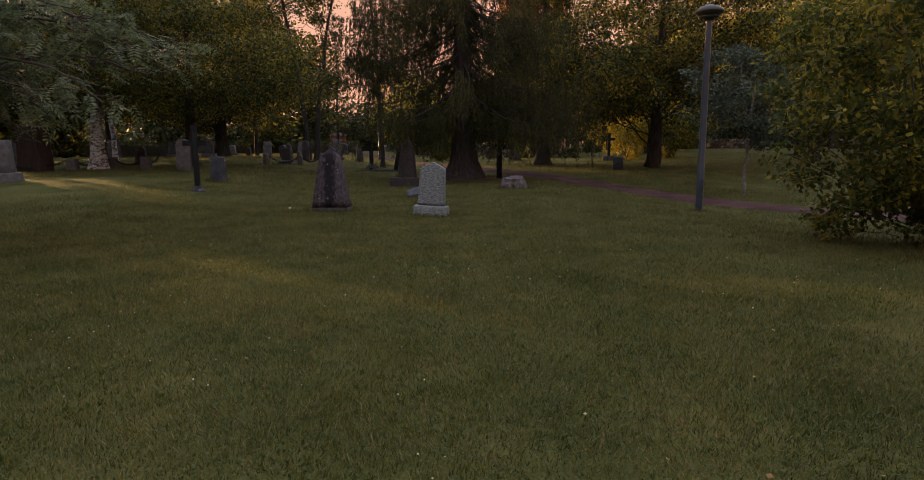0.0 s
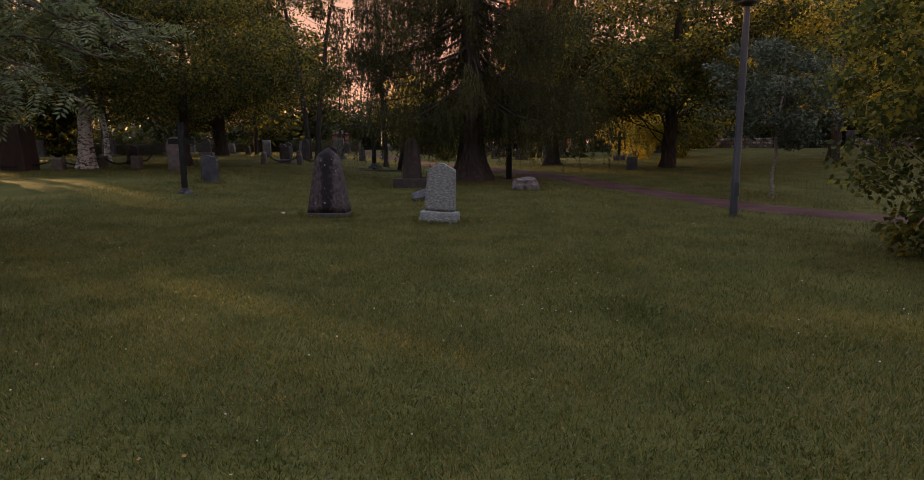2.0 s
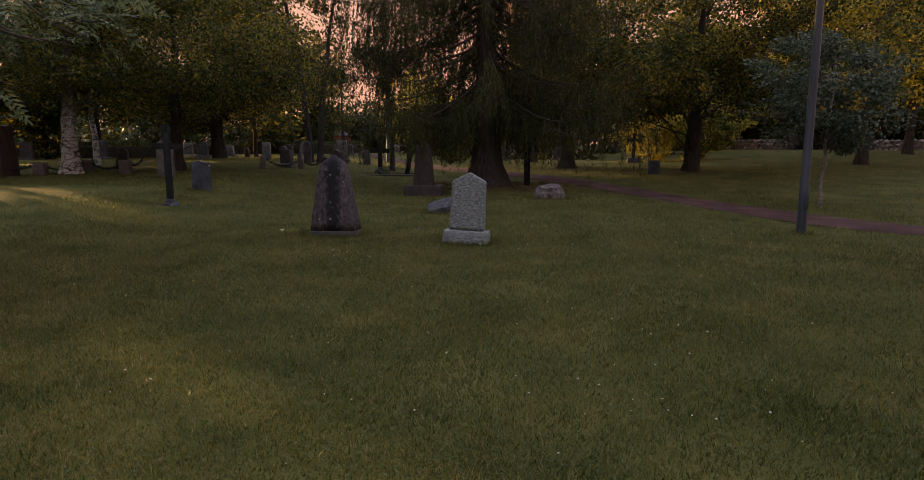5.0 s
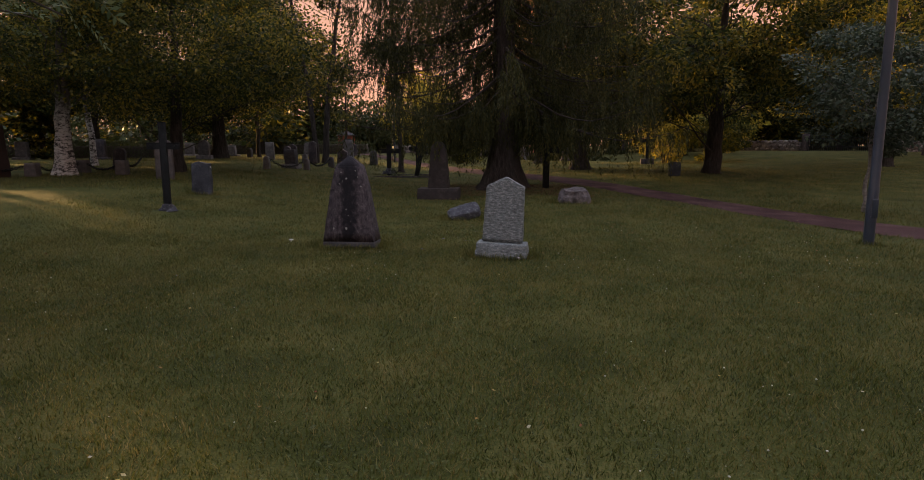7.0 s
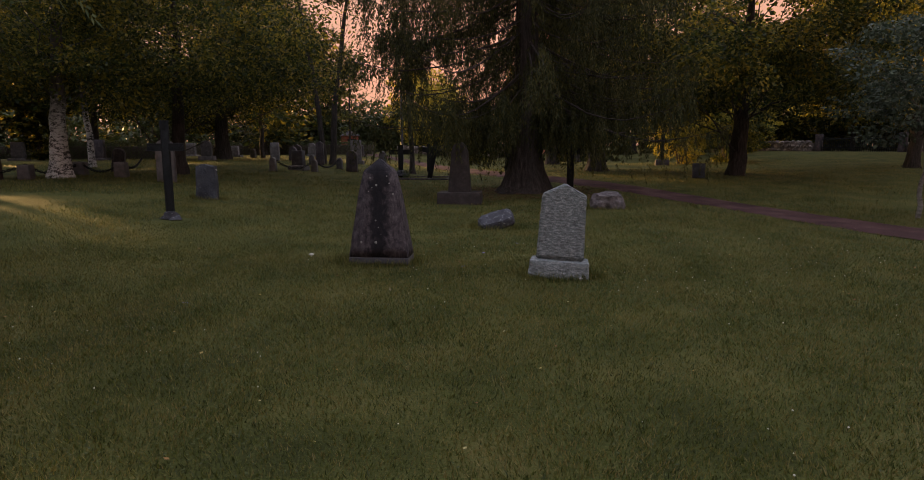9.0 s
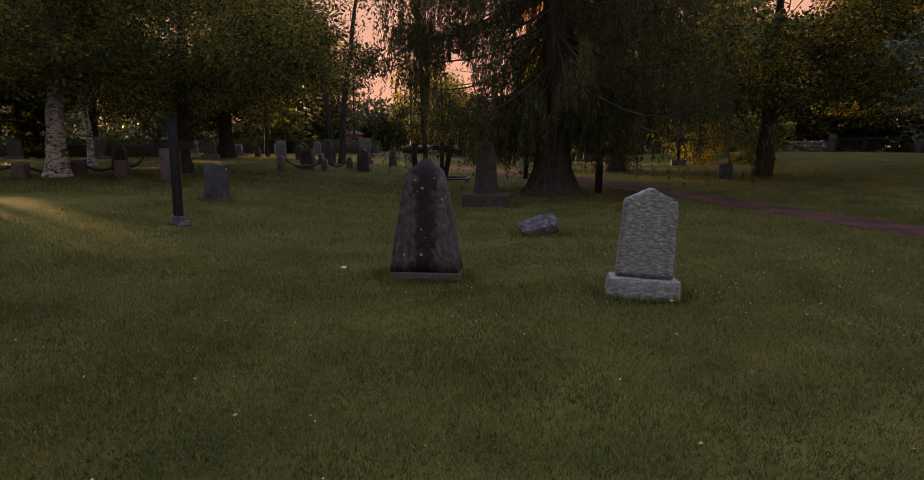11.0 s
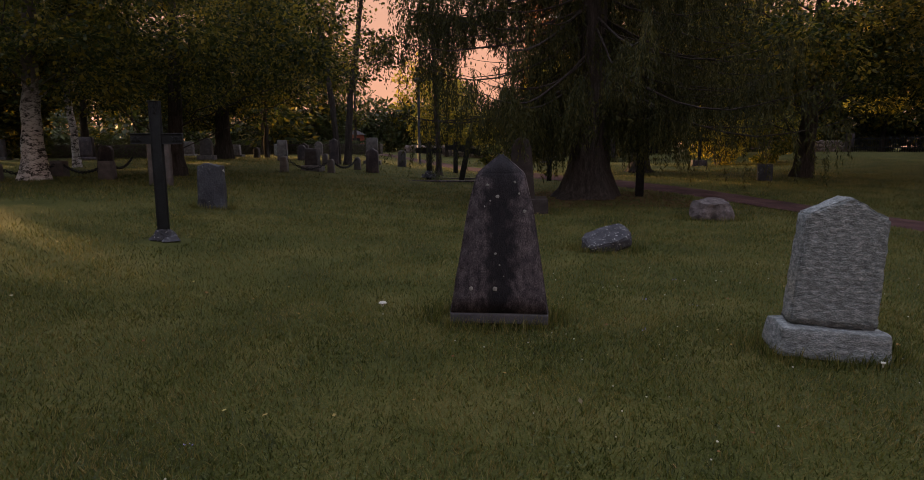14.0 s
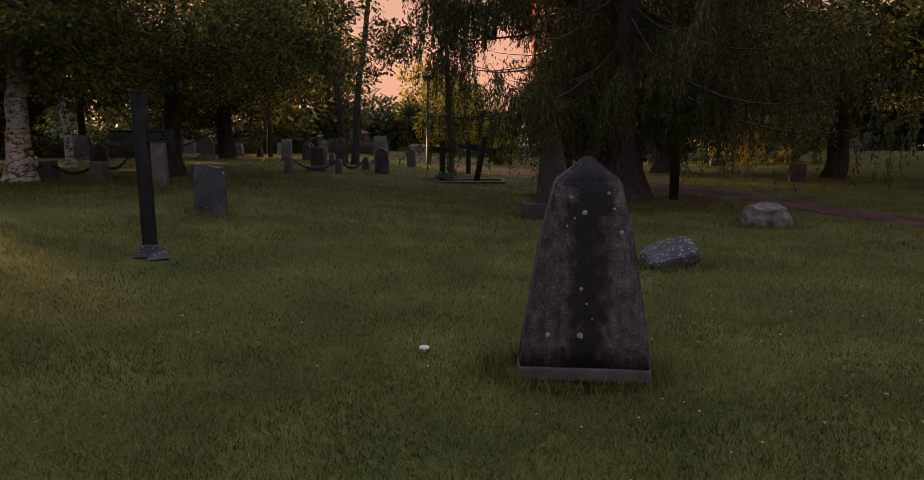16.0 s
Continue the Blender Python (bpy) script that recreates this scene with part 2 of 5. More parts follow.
# MAPLE, SHRUB: gold ramp ends colour random leaves as if sunlit
MAPLE = leafmat("maple_leaf", (0.017, 0.027, 0.008), (0.040, 0.053, 0.012), (0.24, 0.19, 0.026), 0.6)
# YELLOWG: colour pushed towards the gold of sunlit leaves
YELLOWG = leafmat("lime_leaf", (0.08, 0.090, 0.014), (0.26, 0.225, 0.03), (0.55, 0.41, 0.05), 0.66)
SHRUB = leafmat("shrub_leaf", (0.034, 0.048, 0.011), (0.074, 0.090, 0.019), (0.32, 0.26, 0.035), 0.62)
ROWAN = leafmat("rowan_leaf", (0.072, 0.100, 0.048), (0.115, 0.150, 0.078), (0.21, 0.22, 0.095), 0.45)
BLUEGREEN = leafmat("blue_green_leaf", (0.030, 0.045, 0.030), (0.050, 0.070, 0.046), (0.085, 0.105, 0.060), 0.35)
BIRCHL = leafmat("birch_leaf", (0.034, 0.048, 0.012), (0.070, 0.084, 0.019), (0.22, 0.185, 0.03), 0.58)
SPRUCE = leafmat("spruce_needle", (0.014, 0.019, 0.006), (0.034, 0.039, 0.010), (0.078, 0.072, 0.018), 0.28, 0.75)
HEDGE = leafmat("hedge_leaf", (0.02, 0.03, 0.01), (0.04, 0.055, 0.016), (0.07, 0.08, 0.025), 0.3)


# ---- building tools ----
def smooth01(v):
    v = np.clip(v, 0.0, 1.0)
    return v * v * (3 - 2 * v)


def ground_z(x, y):
    """The lawn's height: level near the stones, rising a little to the far left and far right."""
    x, y = np.asarray(x, float), np.asarray(y, float)
    z = 0.45 * smooth01((-x - 2) / 8) * smooth01((y - 8) / 8) + 0.25 * smooth01((y - 18) / 15)
    z = z + 0.6 * smooth01((x - 8) / 12) * smooth01((y - 30) / 20)
    z = z - 0.26 * smooth01((x - 1.0) / 6) * smooth01((y - 5) / 12) * (1 - smooth01((y - 20) / 9))
    z = z + 0.07 * np.exp(-((x + 6.0) ** 2 + (y - 13.90) ** 2) / 0.45)
    z = z + 0.10 * np.exp(-((x + 0.1) ** 2 + (y - 21.6) ** 2) / 1.6)
    return z


def gz(x, y):
    return float(ground_z(x, y))


def link(name, me, mat, parent=None, label=""):
    me.materials.append(mat)
    ob = new(name, me)
    if parent:
        ob.parent = parent
    return tagged(ob, label)


def part(name, bm, mat, parent=None, label="", flat=False):
    me = bpy.data.meshes.new(name)
    bm.normal_update()
    bm.to_mesh(me)
    bm.free()
    me.polygons.foreach_set("use_smooth", [not flat] * len(me.polygons))
    return link(name, me, mat, parent, label)


def raw(name, verts, faces, mat, parent=None, label="", flat=True):
    """A mesh from arrays: verts (n, 3), faces (m, k)."""
    verts, faces = np.asarray(verts, np.float32), np.asarray(faces, np.int32)
    me = bpy.data.meshes.new(name)
    k = faces.shape[1]
    me.vertices.add(len(verts))
    me.vertices.foreach_set("co", verts.ravel())
    me.loops.add(faces.size)
    me.loops.foreach_set("vertex_index", faces.ravel())
    me.polygons.add(len(faces))
    me.polygons.foreach_set("loop_start", np.arange(0, faces.size, k, dtype=np.int32))
    me.polygons.foreach_set("use_smooth", np.full(len(faces), not flat))
    me.update(calc_edges=True)
    return link(name, me, mat, parent, label)


def holder(name, x, y, rz=0.0, sink=0.0, tilt=(0, 0), z=None):
    ob = new(name)
    ob.empty_display_size = 0.2
    ob.matrix_basis = pose(x, y, (gz(x, y) if z is None else z) - sink, tilt[0], tilt[1], rz)
    return ob


def add_box(bm, dims, at=(0, 0, 0), bevel=0.01, top=(1, 1), turn=None):
    """A bevelled box on its base centre; top: scale of the upper face."""
    v = bmesh.ops.create_cube(bm, size=1)["verts"]
    for p in v:
        s = top if p.co.z > 0 else (1, 1)
        p.co = Vector((p.co.x * dims[0] * s[0], p.co.y * dims[1] * s[1], (p.co.z + 0.5) * dims[2]))
    if bevel:
        edges = list({e for p in v for e in p.link_edges})
        r = bmesh.ops.bevel(bm, geom=edges, offset=bevel, segments=2, affect='EDGES', profile=0.6)
        v = list({q for f in r["faces"] for q in f.verts} | {p for p in v if p.is_valid})
    for p in v:
        if turn is not None:
            p.co = turn @ p.co
        p.co += Vector(at)
    return v


def roughen(bm, amount, scale, seed=0.0, cuts=0):
    if cuts:
        bmesh.ops.subdivide_edges(bm, edges=bm.edges[:], cuts=cuts, use_grid_fill=True)
    for v in bm.verts:
        p = v.co * scale + Vector((seed, seed * 1.7, 0))
        v.co += Vector((noise.noise(p), noise.noise(p + Vector((9, 0, 0))), noise.noise(p + Vector((0, 7, 0))))) * amount


def tube_arrays(points, radii, seg=6):
    """Vertices and quads of a tapered tube along points."""
    pts = np.asarray(points, float)
    d = np.gradient(pts, axis=0)
    d /= np.linalg.norm(d, axis=1)[:, None] + 1e-9
    ref = np.where(np.abs(d[:, 2:3]) > 0.9, np.array([[1.0, 0, 0]]), np.array([[0, 0, 1.0]]))
    u = np.cross(d, ref)
    u /= np.linalg.norm(u, axis=1)[:, None] + 1e-9
    w = np.cross(d, u)
    a = np.linspace(0, 2 * np.pi, seg, endpoint=False)
    v = pts[:, None] + np.asarray(radii)[:, None, None] * (np.cos(a)[None, :, None] * u[:, None] + np.sin(a)[None, :, None] * w[:, None])
    i, j = np.meshgrid(np.arange(len(pts) - 1), np.arange(seg), indexing="ij")
    n = (j + 1) % seg
    f = np.stack([i * seg + j, i * seg + n, (i + 1) * seg + n, (i + 1) * seg + j], -1).reshape(-1, 4)
    return v.reshape(-1, 3), f


def joined(pieces):
    vs, fs, off = [], [], 0
    for v, f in pieces:
        vs.append(v)
        fs.append(f + off)
        off += len(v)
    return np.concatenate(vs), np.concatenate(fs)


def unit(v):
    return v / (np.linalg.norm(v, axis=-1, keepdims=True) + 1e-9)


def leaf_quads(base, along, normal, length, width):
    """One pointed leaf a row: four corners from base along its axis."""
    side = unit(np.cross(along, normal))
    l, w = length[:, None], width[:, None]
    mid = base + along * l * 0.45
    v = np.stack([base, mid + side * w * 0.5, base + along * l, mid - side * w * 0.5], 1)
    return v.reshape(-1, 3), np.arange(4 * len(base)).reshape(-1, 4)


def wander(rng, a, b, bend, n=7):
    """A crooked line from a to b."""
    t = np.linspace(0, 1, n)[:, None]
    off = rng.normal(0, 1, (n, 3)) * bend * np.sin(np.pi * t)
    return a + (b - a) * t + off


def trunk_arrays(rng, height, r0, r1, lean=0.2, flare=1.5, seg=14, n=16):
    t = np.linspace(0, 1, n) ** 1.4
    pts = np.stack([lean * t ** 1.5 + rng.normal(0, 0.02, n), lean * 0.4 * t + rng.normal(0, 0.02, n), -0.15 + (height + 0.15) * t], 1)
    rad = r0 + (r1 - r0) * t
    rad = rad * (1 + (flare - 1) * np.exp(-(pts[:, 2] + 0.15) / (1.4 * r0)))
    v, f = tube_arrays(pts, rad, seg)
    ang = np.arctan2(v[:, 1], v[:, 0])
    low = np.exp(-np.maximum(v[:, 2], 0) / (2.2 * r0))
    v[:, :2] *= (1 + 0.16 * low * np.sin(ang * 5 + 1.0) + 0.03 * np.sin(ang * 11 + v[:, 2] * 2))[:, None]
    return v, f, pts


def broadleaf(name, x, y, seed, height, r0, crown, leaf, count, label, mats, clumps=70, clump_r=0.8, sparse=0.0, lean=0.2, flare=1.4, category="tree", group="",
              stems=1, low=0.0, seg=14, droop=0.25, limbs=0.45, under=None):
    """A broadleaf tree: trunk with limbs, and a crown of leaf clumps. crown: (centre z, radius across, half height)."""
    rng = np.random.default_rng(seed)
    cz, cr, ch = crown
    tree = holder(name, x, y)
    top = min(height, cz + 0.5 * ch)
    wood = []
    tops = []
    for s in range(stems):
        v, f, pts = trunk_arrays(rng, top, r0, r0 * 0.25, lean, flare, seg)
        if stems > 1:
            a = 2 * np.pi * s / stems + rng.uniform(-0.3, 0.3)
            tip = np.array([np.cos(a), np.sin(a), 0]) * cr * rng.uniform(0.35, 0.7)
            k = np.clip(v[:, 2:3] / top, 0, 1)
            off = np.array([np.cos(a), np.sin(a), 0]) * 0.12
            v = v + off + tip * k ** 1.3
            kp = np.clip(pts[:, 2:3] / top, 0, 1)
            pts = pts + off + tip * kp ** 1.3
        wood.append((v, f))
        tops.append(pts)
    d = unit(rng.normal(0, 1, (clumps, 3)))
    rad = rng.uniform(0.42, 1.0, clumps) ** 0.6
    cen = d * rad[:, None] * np.array([cr, cr, ch]) * (1 + 0.18 * np.sin(d[:, :1] * 5 + seed) + 0.15 * np.sin(d[:, 1:2] * 6))
    if under:                         # a broad skirt below the crown's middle
        cen[:, 2] = np.where(cen[:, 2] < 0, cen[:, 2] * under / ch, cen[:, 2])
    cen[:, 2] = np.maximum(cen[:, 2], -ch * 0.95) + cz - droop * (np.hypot(cen[:, 0], cen[:, 1]) / cr) ** 2
    cen[:, 2] = np.maximum(cen[:, 2], low)
    for i in range(clumps):
        pts = tops[i % stems]
        if rng.random() < limbs:
            hz = np.clip(cen[i, 2] - rng.uniform(0.3, 0.5) * np.hypot(cen[i, 0], cen[i, 1]) - 0.3, pts[2, 2], pts[-1, 2])
            k = np.interp(hz, pts[:, 2], np.arange(len(pts)))
            a = pts[int(k)] + (pts[min(int(k) + 1, len(pts) - 1)] - pts[int(k)]) * (k - int(k))
            line = wander(rng, a, cen[i], 0.10 * clump_r)
            rb = r0 * rng.uniform(0.07, 0.17) / (1 + 0.3 * stems)
            wood.append(tube_arrays(line, np.linspace(rb, 0.008, len(line)), 5))
    raw("trunk", *joined(wood), mats[0], tree, flat=False)
    which = rng.integers(0, clumps, count)
    size = rng.uniform(0.6, 1.35, clumps)[which][:, None] * clump_r
    p = cen[which] + unit(rng.normal(0, 1, (count, 3))) * rng.uniform(0.15, 1.0, (count, 1)) ** 0.5 * size * np.array([1.15, 1.15, 0.62])
    p[:, 2] = np.maximum(p[:, 2], max(0.05, low - 0.3))
    out = unit(p - cen[which] + rng.normal(0, 0.4, (count, 3)))
    out[:, 2] -= 0.35
    nrm = unit(rng.normal(0, 0.6, (count, 3)) + np.array([0, 0, 0.9]))
    ln = leaf * rng.uniform(0.65, 1.3, count)
    raw("crown", *leaf_quads(p, unit(out), nrm, ln, ln * rng.uniform(0.5, 0.75, count)), mats[1], tree)
    return tagged(tree, label, category, group)


def spruce(name, x, y, seed, height, r0, low, reach, label, whorls=24, per=7, strands=10, needle=0.13, group="", sag=1.0, bare=None, hang=(), lean=0.1, thin=None):
    """A spruce: straight trunk, sagging branches with hanging curtains of twigs."""
    rng = np.random.default_rng(seed)
    tree = holder(name, x, y)
    v, f, pts = trunk_arrays(rng, height, r0, 0.03, lean, 2.1, 18, 20)
    wood = [(v, f)]
    B, A, L, W = [], [], [], []
    for wv in range(whorls + (1 if hang else 0)):
        kept = wv == whorls                   # the lowest branches, sagging towards the ground
        fz = 0.0 if kept else wv / (whorls - 1)
        z0 = low + (height - low - 0.4) * fz ** 1.15
        ln = reach * (1 - fz) ** 0.75 + 0.25
        for b in range(len(hang) if kept else per):
            a = rng.uniform(0, 2 * np.pi)
            if kept:
                a, z0, ln = math.radians(hang[b][0]), hang[b][1], hang[b][2]
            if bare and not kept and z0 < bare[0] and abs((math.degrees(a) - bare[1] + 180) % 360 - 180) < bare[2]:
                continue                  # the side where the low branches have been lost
            lb = ln * rng.uniform(0.6, 1.12)
            n = 10
            t = np.linspace(0, 1, n)
            droop = sag * (0.34 * lb * np.sin(t * np.pi * 0.62) - 0.10 * lb * t ** 3) * rng.uniform(0.7, 1.3)
            cx = t * lb
            bend = a + rng.normal(0, 0.16) * t
            line = np.stack([np.cos(bend) * cx, np.sin(bend) * cx, z0 + rng.uniform(-0.15, 0.15) - droop], 1)
            line += rng.normal(0, 0.025, line.shape) * t[:, None]
            line[:, 0] += np.interp(z0, pts[:, 2], pts[:, 0])
            wood.append(tube_arrays(line, np.linspace(0.006 * lb + 0.007, 0.003, n), 4))
            if rng.random() < 0.06 and not kept:
                continue
            ns = max(4, int(strands * lb / reach * (4.2 if kept else 1.6)))
            ts = rng.uniform(0.04, 1.0, ns) ** 0.8
            for s in ts:
                k = s * (n - 1)
                i0 = min(int(k), n - 2)
                p0 = line[i0] + (line[i0 + 1] - line[i0]) * (k - i0)
                sl = rng.uniform(0.25, 1.0) * (0.5 + 0.7 * (1 - fz))
                m = int(6 + sl * 4.2 / needle)
                u = np.sort(rng.uniform(0, 1, m))
                sidev = np.array([-np.sin(bend[i0]), np.cos(bend[i0]), 0]) * rng.uniform(-0.34, 0.34)
                fwd = np.array([np.cos(bend[i0]), np.sin(bend[i0]), 0]) * rng.uniform(0.0, 0.22)
                q = p0 + (sidev + fwd)[None] * (u ** 0.7)[:, None] * sl - np.array([0, 0, 1.0]) * (u ** 1.4)[:, None] * sl
                q += rng.normal(0, 0.018, q.shape)
                dr = unit((sidev + fwd)[None] * 0.6 + rng.normal(0, 0.36, (m, 3)) - np.array([0, 0, 0.95]))
                B.append(q)
                A.append(dr)
                L.append(needle * rng.uniform(0.6, 1.4, m))
                W.append(needle * rng.uniform(0.17, 0.30, m))
    B, A, L, W = np.concatenate(B), np.concatenate(A), np.concatenate(L), np.concatenate(W)
    B[:, 2] = np.maximum(B[:, 2], 0.35)
    if thin:                              # a window where the twigs have died off
        x0, x1, z0, z1 = thin
        ok = ~((B[:, 0] > x0) & (B[:, 0] < x1) & (B[:, 2] > z0 + 0.2 * np.sin(B[:, 0] * 9)) & (B[:, 2] < z1 + 0.2 * np.sin(B[:, 0] * 7)) & (rng.random(len(B)) < 0.94))
        B, A, L, W = B[ok], A[ok], L[ok], W[ok]
    raw("trunk", *joined(wood), BARK, tree, flat=False)
    raw("crown", *leaf_quads(B, A, unit(rng.normal(0, 1, B.shape)), L, W), SPRUCE, tree)
    return tagged(tree, label, "tree", group)


# ---- ground, path ----
def axis_steps(lo, hi, fine, far):
    a = list(np.arange(lo, hi, fine))
    s, p, q = fine, lo, hi
    while p > -far:
        s *= 1.35
        p -= s
        q += s
        a = [p] + a + [q]
    return np.array(a)


gxs, gys = axis_steps(-20, 14, 0.22, 900), axis_steps(-2, 46, 0.22, 900)
gx, gy = np.meshgrid(gxs, gys, indexing="xy")
bumps = np.array([noise.noise(Vector((a * 0.6, b * 0.6, 0))) * 0.022 + noise.noise(Vector((a * 2.1, b * 2.1, 5))) * 0.010 for a, b in zip(gx.ravel(), gy.ravel())])
gv = np.stack([gx.ravel(), gy.ravel(), ground_z(gx, gy).ravel() + bumps - 0.012], 1)
nx, ny = len(gxs), len(gys)
ii, jj = np.meshgrid(np.arange(ny - 1), np.arange(nx - 1), indexing="ij")
gf = np.stack([ii * nx + jj, ii * nx + jj + 1, (ii + 1) * nx + jj + 1, (ii + 1) * nx + jj], -1).reshape(-1, 4)
tagged(raw("ground", gv, gf, LAWN, flat=False), "mown cemetery lawn with worn brown patches", "lawn", kind="structure")

lawn_heights = gv[:, 2].reshape(ny, nx)


def lawn_top(x, y):
    """Height of the uneven lawn sheet itself."""
    x, y = np.asarray(x, float), np.asarray(y, float)
    i = np.clip(np.searchsorted(gxs, x) - 1, 0, nx - 2)
    j = np.clip(np.searchsorted(gys, y) - 1, 0, ny - 2)
    u, w = (x - gxs[i]) / (gxs[i + 1] - gxs[i]), (y - gys[j]) / (gys[j + 1] - gys[j])
    h = lawn_heights
    return (h[j, i] * (1 - u) + h[j, i + 1] * u) * (1 - w) + (h[j + 1, i] * (1 - u) + h[j + 1, i + 1] * u) * w


PATHLINE = np.array([(14.5, 4.2), (10.0, 9.6), (7.75, 13.35), (6.55, 16.2), (5.35, 19.9), (3.3, 23.7), (1.1, 27.2), (-1.6, 31.5), (-5.2, 40.5), (-9, 50), (-14, 66)], float)


def path_points(step=0.35):
    p = PATHLINE
    out = []
    for i in range(len(p) - 1):
        a, b, c, d = p[max(i - 1, 0)], p[i], p[i + 1], p[min(i + 2, len(p) - 1)]
        for t in np.arange(0, 1, step / np.linalg.norm(c - b)):
            out.append(0.5 * (2 * b + (c - a) * t + (2 * a - 5 * b + 4 * c - d) * t * t + (3 * b - a - 3 * c + d) * t ** 3))
    return np.array(out)


pp = path_points()
pd = unit(np.gradient(pp, axis=0))
pn = np.stack([pd[:, 1], -pd[:, 0]], 1)
across = np.linspace(-0.88, 0.88, 9)
wob = np.array([[noise.noise(Vector((p[0] * 1.3, p[1] * 1.3, s))) * 0.10 for s in (0, 7)] for p in pp])
pv = []
for p, n, w in zip(pp, pn, wob):
    for a in across:
        q = p + n * (a + (w[0] if a < 0 else w[1]) * abs(a))
        edge = abs(a) / 0.88
        pv.append((q[0], q[1], gz(*q) + 0.030 - 0.035 * edge ** 4 + 0.006 * noise.noise(Vector((q[0] * 5, q[1] * 5, 2)))))
m = len(across)
pi, pj = np.meshgrid(np.arange(len(pp) - 1), np.arange(m - 1), indexing="ij")
pf = np.stack([pi * m + pj, pi * m + pj + 1, (pi + 1) * m + pj + 1, (pi + 1) * m + pj], -1).reshape(-1, 4)
tagged(raw("footpath", pv, pf, GRAVEL, flat=False), "narrow path of reddish gravel across the lawn", "path", kind="structure")


# ---- gravestones and crosses ----
def obelisk_stone():
    g = holder("gravestone", -2.515, 11.90, -4, 0.0)
    bm = bmesh.new()
    w0, d0, w1, d1 = 0.70, 0.36, 0.335, 0.22
    rings = [(0.07, 1.0), (0.45, 0.83), (0.80, 0.665), (1.06, w1 / w0)]
    vs = []
    for z, s in rings:
        d = d0 + (d1 - d0) * (z / 1.05)
        vs.append([bm.verts.new((sx * w0 * s / 2, sy * d / 2, z)) for sx, sy in ((-1, -1), (1, -1), (1, 1), (-1, 1))])
    tip = [bm.verts.new((0, sy * 0.035, 1.20)) for sy in (-1, 1)]
    bm.faces.new(vs[0][::-1])
    for a, b in zip(vs, vs[1:]):
        for i in range(4):
            bm.faces.new((a[i], a[(i + 1) % 4], b[(i + 1) % 4], b[i]))
    t = vs[-1]
    bm.faces.new((t[0], t[1], tip[0]))
    bm.faces.new((t[2], t[3], tip[1]))
    bm.faces.new((t[1], t[2], tip[1], tip[0]))
    bm.faces.new((t[3], t[0], tip[0], tip[1]))
    bmesh.ops.bevel(bm, geom=bm.edges[:], offset=0.012, segments=2, affect='EDGES')
    bmesh.ops.subdivide_edges(bm, edges=bm.edges[:], cuts=2, use_grid_fill=True)
    roughen(bm, 0.006, 9, 3.0)
    part("shaft", bm, OBELISK, g)
    bm = bmesh.new()
    add_box(bm, (0.708, 0.366, 0.078), (0, 0, -0.004), 0.012, (0.988, 0.98))
    roughen(bm, 0.010, 8, 1.0, 3)
    part("footing", bm, CEMENT, g, "pale grey cement footing")
    rng = np.random.default_rng(11)
    spots = [(-0.02, 0.90, 0.018), (-0.09, 0.98, 0.012), (0.10, 1.0, 0.012), (0.17, 0.80, 0.015), (-0.11, 0.83, 0.008), (-0.03, 0.25, 0.022), (-0.20, 0.25, 0.018),
             (-0.03, 0.50, 0.012), (0.0, 0.42, 0.008), (-0.07, 0.87, 0.008), (0.03, 0.34, 0.006), (0.13, 0.92, 0.010)]
    for sx, sz, r in spots:
        r *= 0.8
        bm = bmesh.new()
        a0 = rng.uniform(0, 6)
        ring = [bm.verts.new((sx + r * rng.uniform(0.75, 1.2) * math.cos(a0 + k * 0.63), 0, sz + r * rng.uniform(0.75, 1.2) * math.sin(a0 + k * 0.63))) for k in range(10)]
        c = bm.verts.new((sx, -0.006, sz))
        for k in range(10):
            bm.faces.new((ring[k], ring[(k + 1) % 10], c))
        for q in bm.verts:
            q.co.y += -(d0 + (d1 - d0) * (q.co.z / 1.05)) / 2 - 0.004
        part("lichen_spot", bm, LICHEN, g, "pale grey lichen")
    tagged(g, "dark tapered granite gravestone with pointed top and lichen spots", "gravestone")


